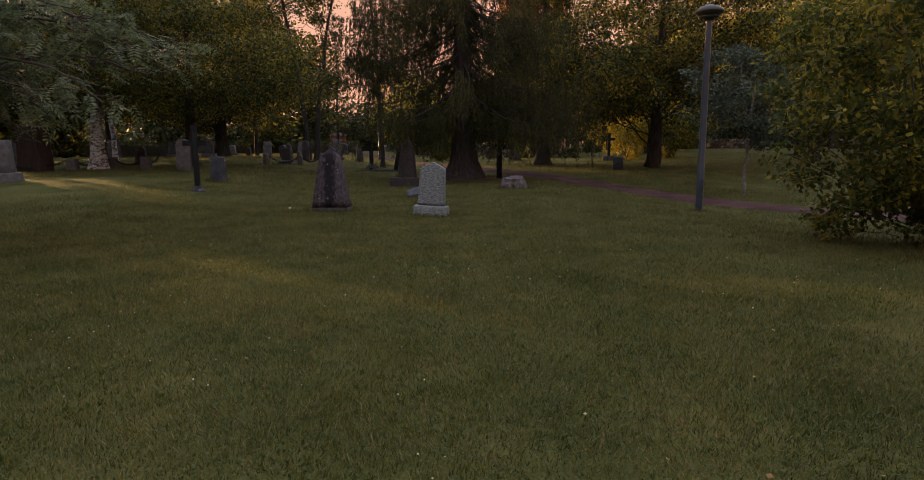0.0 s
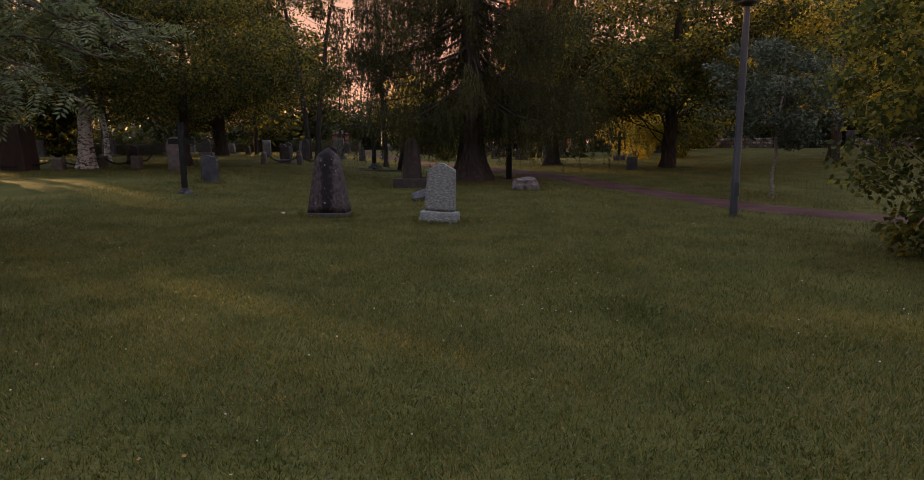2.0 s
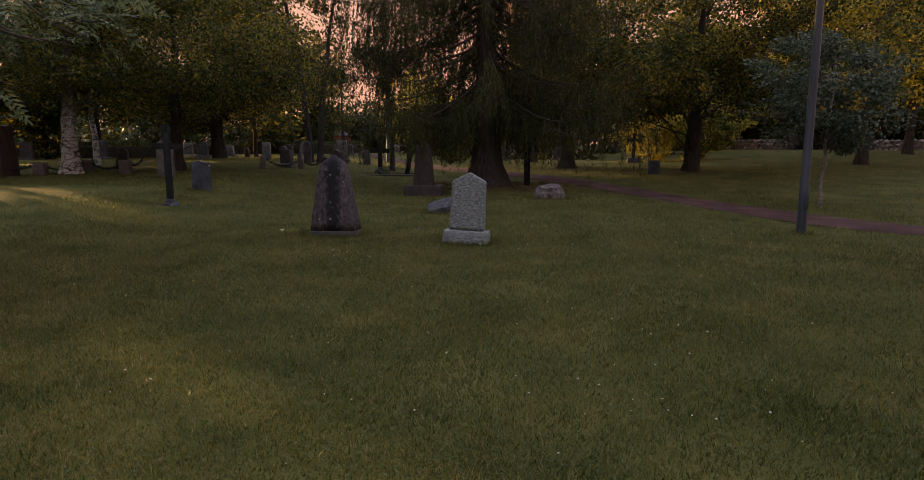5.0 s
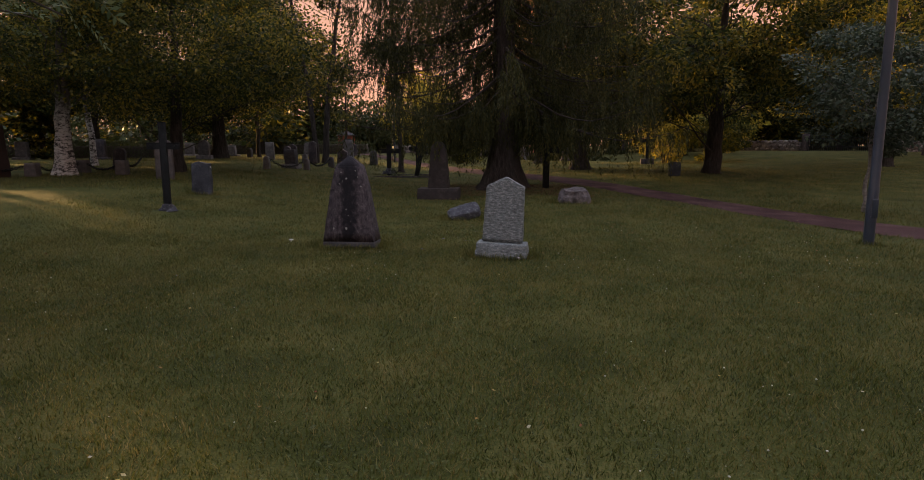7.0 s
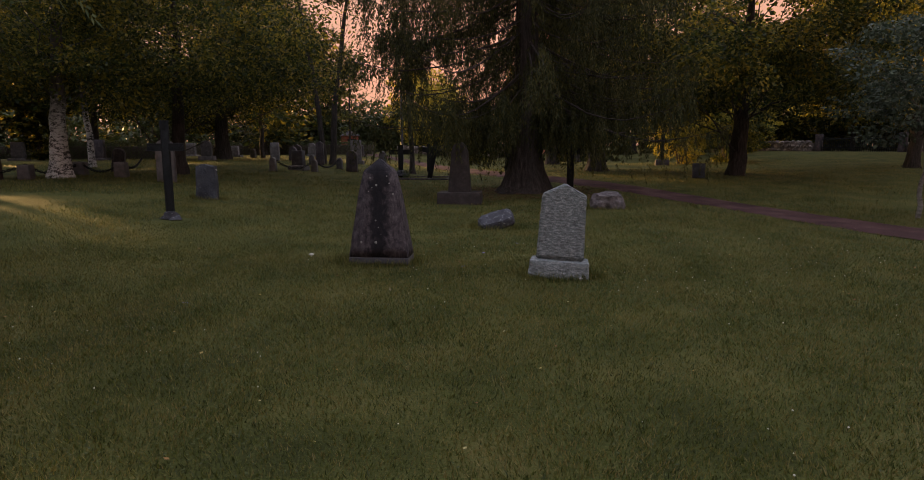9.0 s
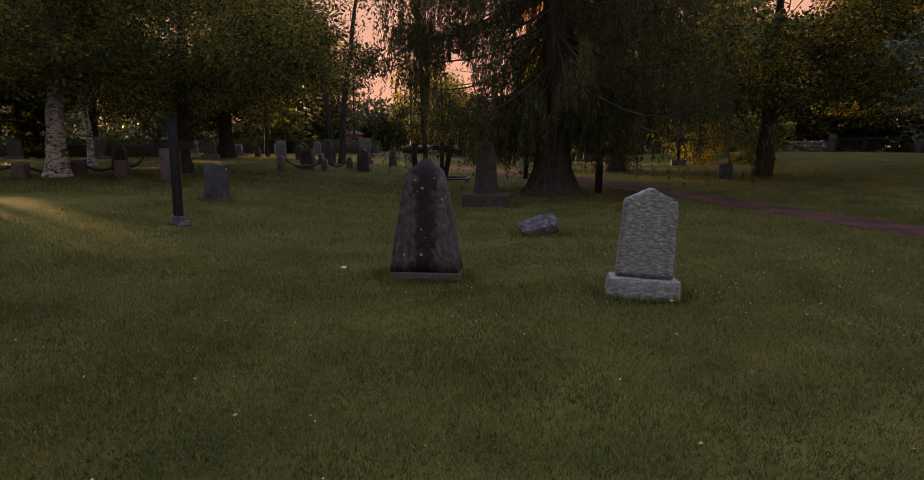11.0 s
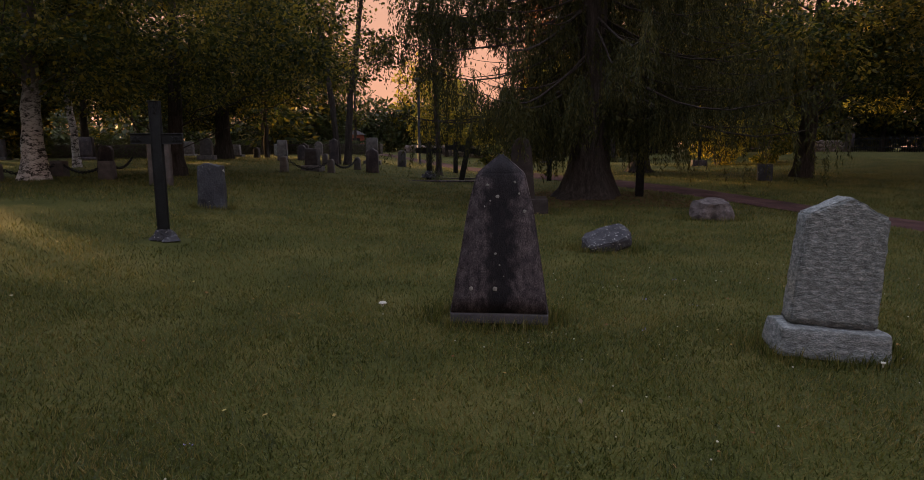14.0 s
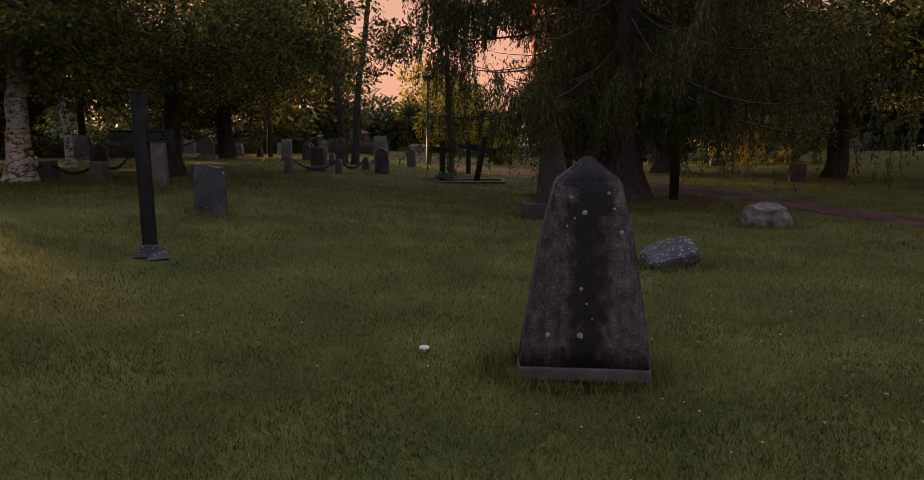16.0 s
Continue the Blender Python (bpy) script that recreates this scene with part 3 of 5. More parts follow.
def grey_stone():
    g = holder("gravestone", -0.54, 11.22, -9, 0.02, (-1.0, 3.0))
    bm = bmesh.new()
    add_box(bm, (0.63, 0.35, 0.185), (0, 0, 0), 0.025, (0.95, 0.93))
    roughen(bm, 0.012, 14, 2.0, 5)
    part("plinth", bm, GREYSTONE, g, "rough-hewn granite plinth")
    bm = bmesh.new()
    pts = [(-0.245, 0.19), (0.245, 0.19), (0.225, 0.86), (0.0, 0.975), (-0.225, 0.86)]
    f = [bm.verts.new((px, -0.09, pz)) for px, pz in pts]
    b = [bm.verts.new((px * 0.98, 0.09, pz)) for px, pz in pts]
    bm.faces.new(f)
    bm.faces.new(b[::-1])
    for i in range(5):
        bm.faces.new((f[i], b[i], b[(i + 1) % 5], f[(i + 1) % 5]))
    bmesh.ops.recalc_face_normals(bm, faces=bm.faces[:])
    bmesh.ops.bevel(bm, geom=bm.edges[:], offset=0.010, segments=2, affect='EDGES')
    bmesh.ops.triangulate(bm, faces=bm.faces[:])
    bmesh.ops.subdivide_edges(bm, edges=[e for e in bm.edges if e.calc_length() > 0.1], cuts=5, use_grid_fill=True)
    bmesh.ops.subdivide_edges(bm, edges=[e for e in bm.edges if e.calc_length() > 0.06], cuts=2, use_grid_fill=True)
    roughen(bm, 0.009, 42, 5.0)
    part("stone", bm, GREYSTONE, g)
    tagged(g, "pale grey rough granite gravestone with pointed top on plinth", "gravestone")


def iron_cross(x, y, h, arm_w, arm_z, band, label, rz=0.0, tilt=(0, 0), fancy=False, foot=True, group=""):
    """A cast cross of flanged iron plate on a stone foot."""
    c = holder("cross", x, y, rz, 0.10 if fancy else 0.0, tilt)
    t = band * 0.3
    def bar(name, w, l, at, upright):
        bm = bmesh.new()
        dims = (w, t, l) if upright else (l, t, w)
        add_box(bm, dims, at, 0.004)
        return part(name, bm, IRON, c)
    stem = bar("upright", band, h, (0, 0, 0.0), True)
    half = (arm_w - band) / 2
    arms = {s: bar("arm", band, half, (s * (band / 2 + half / 2), 0, arm_z - band / 2), False) for s in (-1, 1)}
    rim = band * 0.09
    for s in (-1, 1):
        bm = bmesh.new()
        add_box(bm, (rim, t * 1.7, h), (s * (band / 2 - rim / 2), 0, 0.003), 0.003)
        part("rim", bm, IRON, stem)
        for k in (-1, 1):
            bm = bmesh.new()
            add_box(bm, (half - 0.005, t * 1.7, rim), (s * (band / 2 + half / 2), 0, arm_z + k * (band / 2 - rim / 2) - rim / 2), 0.003)
            part("rim", bm, IRON, arms[s])
    bm = bmesh.new()
    add_box(bm, (band, t * 1.7, rim), (0, 0, h - 0.002), 0.003)
    part("rim", bm, IRON, stem)
    if fancy:
        for cx, cz, horiz in ((-(arm_w / 2 - band * 0.55), arm_z, 1), (arm_w / 2 - band * 0.55, arm_z, 1), (0, h - band * 0.6, 0)):
            for s in (-1, 1):
                for off in (-1, 1):
                    bm = bmesh.new()
                    rot = Matrix.Rotation(s * (0.75 if horiz else 0.55), 4, 'Y')
                    d = (0.012, t * 1.6, band * 0.62)
                    shift = (off * band * 0.26, 0, -band * 0.3) if horiz else (0, 0, off * band * 0.26 - band * 0.3)
                    add_box(bm, d, (0, 0, -d[2] / 2), 0.002, turn=None)
                    for v in bm.verts:
                        v.co = rot @ v.co
                        v.co += Vector((cx + shift[0], 0, cz + (0 if horiz else shift[2] + band * 0.3)))
                    part("tracery", bm, IRON, arms[1 if cx > 0 else -1] if horiz else stem)
    if foot:
        bm = bmesh.new()
        for k, (ox, oy, w, hh) in enumerate(((0.0, 0.0, 2.2, 1.0), (0.75, -0.25, 1.7, 0.55), (-0.55, 0.1, 1.4, 0.6))):
            add_box(bm, (band * w, band * 1.7, band * hh), (ox * band, oy * band, 0.09 - 0.01 * k), 0.012, (0.55, 0.55), Matrix.Rotation(0.5 * k, 3, 'Z'))
        roughen(bm, band * 0.22, 9, x, 2)
        part("foot_stone", bm, MARKER, c, "rough dark foot stone", True)
    return tagged(c, label, "cross", group)


def headstone(x, y, w, h, d, top, mat, label, rz=0.0, base=0.0, tilt=(0, 0), taper=0.92, group="gravestones in the cemetery", rough=0.006):
    """A gravestone slab. top: 'flat', 'round', 'point' or 'rough'; base: height of its plinth."""
    g = holder("gravestone", x, y, rz, 0.04, tilt)
    z0 = base * 0.98
    if base:
        bm = bmesh.new()
        add_box(bm, (w * 1.45, d * 1.7, base + 0.04), (0, 0, 0), 0.015, (0.95, 0.95))
        roughen(bm, 0.008, 7, x, 2)
        part("plinth", bm, mat, g)
    n = 9
    prof = [(-w / 2, z0), (w / 2, z0)]
    for k in range(n):
        u = 1 - 2 * k / (n - 1)
        px = u * w / 2 * taper
        if top == "round":
            pz = h - w * 0.42 * (1 - math.sqrt(max(0, 1 - (u * 0.98) ** 2)))
        elif top == "point":
            pz = h - w * 0.30 * abs(u)
        elif top == "rough":
            pz = h - 0.04 * abs(u) - 0.05 * noise.noise(Vector((u * 2 + x, y, 0)))
        else:
            pz = h
        prof.append((px, pz))
    bm = bmesh.new()
    f = [bm.verts.new((px, -d / 2, pz)) for px, pz in prof]
    b = [bm.verts.new((px * 0.97, d / 2, pz)) for px, pz in prof]
    bm.faces.new(f)
    bm.faces.new(b[::-1])
    for i in range(len(f)):
        k = (i + 1) % len(f)
        bm.faces.new((f[i], b[i], b[k], f[k]))
    bmesh.ops.recalc_face_normals(bm, faces=bm.faces[:])
    bmesh.ops.bevel(bm, geom=bm.edges[:], offset=0.012, segments=1, affect='EDGES')
    bmesh.ops.triangulate(bm, faces=bm.faces[:])
    bmesh.ops.subdivide_edges(bm, edges=[e for e in bm.edges if e.calc_length() > 0.16], cuts=3, use_grid_fill=True)
    roughen(bm, rough, 6 if top == "rough" else 10, x + y)
    part("stone", bm, mat, g, flat=top == "rough")
    return tagged(g, label, "gravestone", group)


def boulder(x, y, dims, seed, mat, label, rz=0.0, category="boulder", flat_top=0.0, tilt=(0, 0)):
    bm = bmesh.new()
    bmesh.ops.create_icosphere(bm, subdivisions=4, radius=1)
    for v in bm.verts:
        c = v.co.copy()
        p = max(abs(c.x), abs(c.y), abs(c.z))
        c = c * (0.62 + 0.38 / p * 0.75)
        c.z = min(c.z, 1 - flat_top)
        v.co = Vector((c.x * dims[0] / 2, c.y * dims[1] / 2, c.z * dims[2] * 0.65 + dims[2] * 0.36))
    roughen(bm, dims[2] * 0.22, 2.6, seed)
    roughen(bm, dims[2] * 0.05, 11, seed + 2)
    ob = part("boulder", bm, mat, flat=True)
    ob.matrix_basis = pose(x, y, gz(x, y) - 0.02, tilt[0], tilt[1], rz)
    return tagged(ob, label, category)


def fallen_marker(x, y):
    bm = bmesh.new()
    outline = [(0.31, 0.10), (0.27, 0.19), (0.04, 0.20), (-0.20, 0.18), (-0.28, 0.10), (-0.29, -0.10), (-0.24, -0.17), (0.0, -0.18), (0.24, -0.16), (0.29, -0.08)]
    low = [bm.verts.new((px * 1.05, py * 1.05, 0)) for px, py in outline]
    top = [bm.verts.new((px, py, 0.15)) for px, py in outline]
    bm.faces.new(low[::-1])
    bm.faces.new(top)
    for k in range(10):
        q = (k + 1) % 10
        bm.faces.new((low[k], low[q], top[q], top[k]))
    bmesh.ops.bevel(bm, geom=bm.edges[:], offset=0.014, segments=2, affect='EDGES')
    bmesh.ops.triangulate(bm, faces=bm.faces[:])
    bmesh.ops.subdivide_edges(bm, edges=[e for e in bm.edges if e.calc_length() > 0.05], cuts=3, use_grid_fill=True)
    roughen(bm, 0.012, 14, 4.0)
    ob = part("grave_marker", bm, MARKER)
    ob.matrix_basis = pose(x, y, gz(x, y) + 0.04, 20, -14, 14)
    tagged(ob, "low tilted dark stone marker lying in grass", "gravestone")


obelisk_stone()
grey_stone()
iron_cross(-6.06, 13.95, 1.55, 0.545, 1.165, 0.112, "tall black cast-iron cross with pierced arm ends on lawn", 2, fancy=True)
headstone(-6.85, 16.98, 0.44, 0.74, 0.16, "rough", SLATE, "low rough blue-grey stone slab with lichen", 4, rough=0.03, taper=0.86)
headstone(-9.2, 19.95, 0.47, 1.10, 0.14, "round", PINKSTONE, "tall pinkish-grey gravestone with rounded shoulders", -3, taper=0.97)
boulder(1.44, 18.22, (0.84, 0.55, 0.46), 4.0, BOULDER, "pinkish grey boulder half sunk in the lawn", 10, flat_top=0.4)
fallen_marker(-1.08, 14.95)
iron_cross(-4.15, 26.5, 1.14, 0.82, 0.90, 0.17, "short black iron cross with broad arms", 4, foot=True)
iron_cross(-3.15, 26.75, 1.34, 0.82, 0.98, 0.17, "leaning black iron cross", -4, (0, 11), foot=False)
iron_cross(-3.45, 30.2, 1.15, 0.75, 0.95, 0.16, "black iron cross behind a leaning one", 10, foot=False)
iron_cross(1.18, 21.95, 1.40, 0.74, 1.12, 0.19, "dark iron cross with broad arms beside the spruce", -12, foot=False)
iron_cross(-0.35, 27.0, 1.05, 0.6, 0.86, 0.15, "small black iron cross behind the spruce", 0, foot=False)
col = headstone(-1.82, 19.3, 0.59, 1.46, 0.40, "round", BARKSTONE, "tall tapering stone column on a heavy granite base under the spruce", -4, taper=0.62, rough=0.01)
bm = bmesh.new()
add_box(bm, (1.04, 0.75, 0.30), (0, 0, 0), 0.02, (0.98, 0.97))
roughen(bm, 0.012, 6, 2, 3)
part("plinth", bm, BARKSTONE, col)
headstone(6.75, 27.6, 0.45, 0.58, 0.20, "flat", SLATE, "small dark square gravestone on the lawn", -10, taper=1.0)
fc = iron_cross(9.05, 39.8, 1.75, 0.85, 1.35, 0.17, "tall black cross on a stone block by the bushes", -10, foot=False)
bm = bmesh.new()
add_box(bm, (0.75, 0.6, 0.34), (0, 0, -0.04), 0.02, (0.95, 0.95))
part("plinth", bm, DARKSTONE, fc)

def grave_border(x0, x1, y0, y1):
    g = holder("grave_border", (x0 + x1) / 2, (y0 + y1) / 2, -3, 0.03)
    w, d = x1 - x0, y1 - y0
    for dims, at in (((w, 0.11, 0.052), (0, -d / 2, 0)), ((w, 0.11, 0.052), (0, d / 2, 0)), ((0.11, d - 0.12, 0.048), (-w / 2 + 0.055, 0, 0)), ((0.11, d - 0.12, 0.048), (w / 2 - 0.055, 0, 0))):
        bm = bmesh.new()
        add_box(bm, dims, at, 0.012)
        roughen(bm, 0.008, 7, at[0] + at[1], 3)
        part("kerb_stone", bm, DARKSTONE, g)
    tagged(g, "low dark stone border round the iron crosses", "grave border")


grave_border(-5.5, -2.3, 25.9, 27.4)

# chained grave plots at the left and further in
stones = [(-11.49, 21.85, 0.34, 0.46), (-13.1, 22.5, 0.36, 0.44), (-13.6, 21.0, 0.36, 0.42), (-16.2, 20.3, 0.34, 0.45)]
for x, y, w, h in stones:
    headstone(x, y, w, h, 0.26, "flat", PINKSTONE, "low squared stone post carrying a chain", 3, taper=0.86, group="chain posts of the left plot")
small_posts = [(-8.36, 25.4, 0.24, 0.50), (-7.13, 26.1, 0.22, 0.46), (-6.75, 28.3, 0.24, 0.46), (-8.1, 29.3, 0.22, 0.45)]
for x, y, w, h in small_posts:
    headstone(x, y, w, h, 0.2, "round", MIDSTONE, "small dark stone post carrying a chain", 0, taper=0.8, group="chain posts of the far plot")


def chain(a, b, sag, label):
    """A hanging iron chain of links between two tops."""
    a, b = Vector(a), Vector(b)
    n = max(8, int((b - a).length / 0.062))
    pieces = []
    ang = np.linspace(0, 2 * np.pi, 9)
    for i in range(n):
        t = (i + 0.5) / n
        p = a.lerp(b, t) - Vector((0, 0, sag * 4 * t * (1 - t)))
        d = (b - a) / n - Vector((0, 0, sag * 4 * (1 - 2 * t) / n))
        d.normalize()
        side = d.cross(Vector((0, 0, 1))).normalized()
        up = side.cross(d)
        s = side if i % 2 else up
        ring = [p + d * 0.048 * math.cos(k) + s * 0.030 * math.sin(k) for k in ang]
        pieces.append(tube_arrays(np.array([tuple(q) for q in ring]), np.full(9, 0.0125), 4))
    tagged(raw("chain", *joined(pieces), IRON, flat=False), label, "chain")


def post_top(s, dz=-0.05):
    return (s[0], s[1], gz(s[0], s[1]) + s[3] + dz)


for a, b in zip(stones, stones[1:]):
    chain(post_top(a), post_top(b), 0.27, "sagging rusty iron chain between stone posts")
chain(post_top(stones[0]), (-12.2, 24.2, gz(-12.2, 24.2) + 0.42), 0.22, "sagging rusty iron chain between stone posts")
chain(post_top(small_posts[0]), post_top(small_posts[1]), 0.33, "dark iron chain hanging between small stone posts")
chain(post_top(small_posts[1]), post_top(small_posts[2]), 0.3, "dark iron chain hanging between small stone posts")

headstone(-14.9, 21.0, 1.2, 1.55, 0.5, "rough", REDSTONE, "massive dark red granite monument block", -20, taper=0.82, rough=0.04)
headstone(-11.25, 14.9, 0.42, 1.05, 0.32, "flat", MIDSTONE, "grey stone pillar on a plinth at the lawn edge", 10, 0.22, taper=0.8)
headstone(-13.05, 24.3, 0.40, 0.78, 0.18, "round", DARKSTONE, "dark round-topped gravestone behind the chained posts", 8, tilt=(-3, 4))
FAR = "weathered gravestone among others on far lawn"
for x, y, w, h, d, top, mat, rz, base in (
        (-10.5, 32.0, 0.40, 0.85, 0.2, "flat", MIDSTONE, 4, 0.0), (-7.78, 26.4, 0.42, 0.72, 0.3, "flat", MIDSTONE, -8, 0.16), (-7.9, 29.8, 0.34, 1.0, 0.2, "point", DARKSTONE, 5, 0.0),
        (-6.1, 27.5, 0.42, 0.84, 0.2, "point", DARKSTONE, 0, 0.0), (-6.95, 32.5, 0.50, 1.1, 0.3, "flat", MIDSTONE, 3, 0.14), (-5.7, 32.2, 0.34, 0.70, 0.2, "round", MIDSTONE, -5, 0.0),
        (-10.0, 33.0, 0.36, 0.66, 0.2, "round", DARKSTONE, 0, 0.0), (-14.0, 32.9, 0.50, 0.95, 0.24, "round", MIDSTONE, 6, 0.2), (-13.8, 38.2, 0.30, 0.55, 0.2, "round", MIDSTONE, -10, 0.0),
        (-14.5, 43.5, 0.34, 0.75, 0.2, "flat", GREYSTONE, 0, 0.0), (-11.9, 40.0, 0.55, 0.8, 0.2, "point", DARKSTONE, 4, 0.0), (-12.4, 45.0, 0.5, 0.9, 0.2, "round", MIDSTONE, 0, 0.1),
        (-17.5, 36.0, 0.5, 0.9, 0.2, "round", MIDSTONE, 8, 0.15), (-19.5, 33.5, 0.6, 1.0, 0.3, "flat", DARKSTONE, 12, 0.1), (-16.5, 42.0, 0.8, 0.7, 0.3, "flat", MIDSTONE, 0, 0.1),
        (-21.5, 28.0, 0.5, 0.95, 0.25, "point", DARKSTONE, 10, 0.1), (-18.6, 25.0, 0.45, 0.9, 0.25, "round", MIDSTONE, 8, 0.1), (-23.0, 33.0, 0.6, 0.9, 0.25, "flat", MIDSTONE, 4, 0.1),
        (-17.2, 22.6, 0.5, 1.0, 0.25, "flat", DARKSTONE, 10, 0.1), (5.3, 47.0, 0.5, 1.0, 0.3, "point", DARKSTONE, 0, 0.15), (1.5, 45.0, 0.45, 0.8, 0.25, "round", MIDSTONE, 0, 0.1),
        (3.0, 52.0, 0.5, 0.9, 0.25, "flat", MIDSTONE, 0, 0.1), (-9.0, 44.0, 0.5, 0.8, 0.25, "round", DARKSTONE, 0, 0.1), (-20.5, 45.0, 0.6, 0.9, 0.3, "flat", MIDSTONE, 0, 0.1)):
    headstone(x, y, w, h, d, top, mat, FAR, rz, base)


# ---- street lamp ----
def lamp_post(x, y):
    g = holder("street_lamp", x, y, 0, 0.05)
    v, f = tube_arrays(np.array([(0, 0, z) for z in (0, 0.9, 0.92, 2.4, 3.92)]), [0.074, 0.074, 0.068, 0.064, 0.058], 20)
    raw("pole", v, f, POSTPAINT, g, "dark blue-grey painted steel pole", flat=False)
    bm = bmesh.new()
    add_box(bm, (0.09, 0.02, 0.28), (0, -0.072, 0.45), 0.006)
    part("service_door", bm, POSTPAINT, g)
    prof = [(0.0, 3.89), (0.10, 3.89), (0.10, 3.95), (0.20, 3.98), (0.27, 4.03), (0.28, 4.07), (0.18, 4.15), (0.05, 4.19), (0.0, 4.19)]
    a = np.linspace(0, 2 * np.pi, 28, endpoint=False)
    hv = np.array([(r * math.cos(k), r * math.sin(k), z) for r, z in prof for k in a])
    n = 28
    hf = np.array([(i * n + j, i * n + (j + 1) % n, (i + 1) * n + (j + 1) % n, (i + 1) * n + j) for i in range(len(prof) - 1) for j in range(n)])
    head = raw("lamp_head", hv, hf, LAMPGLASS, g, "shallow dark dish-shaped lamp head", flat=False)
    bm = bmesh.new()
    bmesh.ops.create_cone(bm, cap_ends=True, segments=20, radius1=0.17, radius2=0.19, depth=0.03)
    for q in bm.verts:
        q.co.z += 3.955
    part("diffuser", bm, CEMENT, head, "unlit grey diffuser")
    tagged(g, "slender blue-grey street lamp standing in the lawn", "street lamp")


lamp_post(4.98, 12.98)
lamp_post(-5.5, 37.7)


# ---- trees near the walk ----
def rowan(x, y, seed, label, targets, count, leaf=0.20):
    """A rowan with arching branches and pinnate leaves that hang from their ends."""
    rng = np.random.default_rng(seed)
    t = holder("rowan_tree", x, y)
    v, f, pts = trunk_arrays(rng, 3.6, 0.11, 0.04, 0.3, 1.3, 10)
    wood, B, A = [(v, f)], [], []
    for tx, ty, tz in targets:
        end = np.array([tx - x, ty - y, tz - gz(x, y)])
        a = pts[np.searchsorted(pts[:, 2], rng.uniform(1.3, 2.4))]
        n = 12
        u = np.linspace(0, 1, n)[:, None]
        line = a + (end - a) * u + np.array([0, 0, 0.55]) * np.sin(np.pi * u) + rng.normal(0, 0.04, (n, 3)) * u
        wood.append(tube_arrays(line, np.linspace(0.035, 0.006, n), 5))
        for _ in range(9):
            k = rng.uniform(0.3, 1.0)
            i0 = int(k * (n - 1))
            p = line[i0]
            d = unit(rng.normal(0, 1, 3) + (line[-1] - line[0]) * 0.2)
            q = p + d * np.array([1, 1, 0.5]) * rng.uniform(0.25, 0.8)
            wood.append(tube_arrays(wander(rng, p, q, 0.03, 5), np.linspace(0.012, 0.004, 5), 4))
            m = count // (len(targets) * 9)
            w = rng.uniform(0.2, 1.1, m)[:, None]
            B.append(p + (q - p) * w + rng.normal(0, 0.07, (m, 3)))
            A.append(unit(rng.normal(0, 0.7, (m, 3)) + d * 0.5 + np.array([0, 0, -0.15])))
    raw("trunk", *joined(wood), TWIG, t, flat=False)
    B, A = np.concatenate(B), np.concatenate(A)
    n = len(B)
    up = unit(rng.normal(0, 0.35, (n, 3)) + np.array([0, 0, 1.0]))
    side = unit(np.cross(A, up))
    up = np.cross(side, A)
    L = leaf * rng.uniform(0.7, 1.25, n)
    bs, al, nr, ln, wd = [], [], [], [], []
    for k in range(6):
        s = (k + 1) / 6.5
        base = B + A * (L * s)[:, None] - np.array([0, 0, 1.0]) * (0.22 * L * s ** 2)[:, None]
        for sg in (-1, 1):
            bs.append(base)
            al.append(unit(side * sg + A * 0.45 - np.array([0, 0, 0.15])))
            nr.append(up)
            ln.append(L * 0.36 * (1 - 0.35 * abs(s - 0.5)))
            wd.append(L * 0.11)
    bs.append(B + A * (L * 0.98)[:, None] - np.array([0, 0, 1.0]) * (0.2 * L)[:, None])
    al.append(A)
    nr.append(up)
    ln.append(L * 0.34)
    wd.append(L * 0.11)
    raw("crown", *leaf_quads(np.concatenate(bs), np.concatenate(al), np.concatenate(nr), np.concatenate(ln), np.concatenate(wd)), ROWAN, t)
    return tagged(t, label, "tree")


rg = np.random.default_rng(5)
tips = [(-6.6 + 3.3 * math.cos(a) * k, 7.6 + 3.0 * math.sin(a) * k, zz) for a, k, zz in
        [(rg.uniform(0, 6.283), rg.uniform(0.55, 1.0), rg.uniform(1.9, 4.2)) for _ in range(34)]]
tips += [(-4.6, 7.2, 1.5), (-5.2, 7.5, 1.45), (-4.3, 7.0, 1.6), (-5.6, 6.8, 1.5), (-5.0, 8.2, 1.6), (-3.5, 7.5, 2.05), (-3.9, 6.9, 1.95), (-4.2, 8.0, 2.2), (-4.6, 7.0, 1.75), (-5.0, 6.6, 1.85), (-3.7, 7.9, 2.5), (-4.3, 7.3, 2.7), (-5.3, 7.0, 2.3), (-4.8, 6.3, 2.5)]
rowan(-7.2, 7.6, 21, "rowan tree with drooping grey-green pinnate leaves", tips, 4200, 0.22)

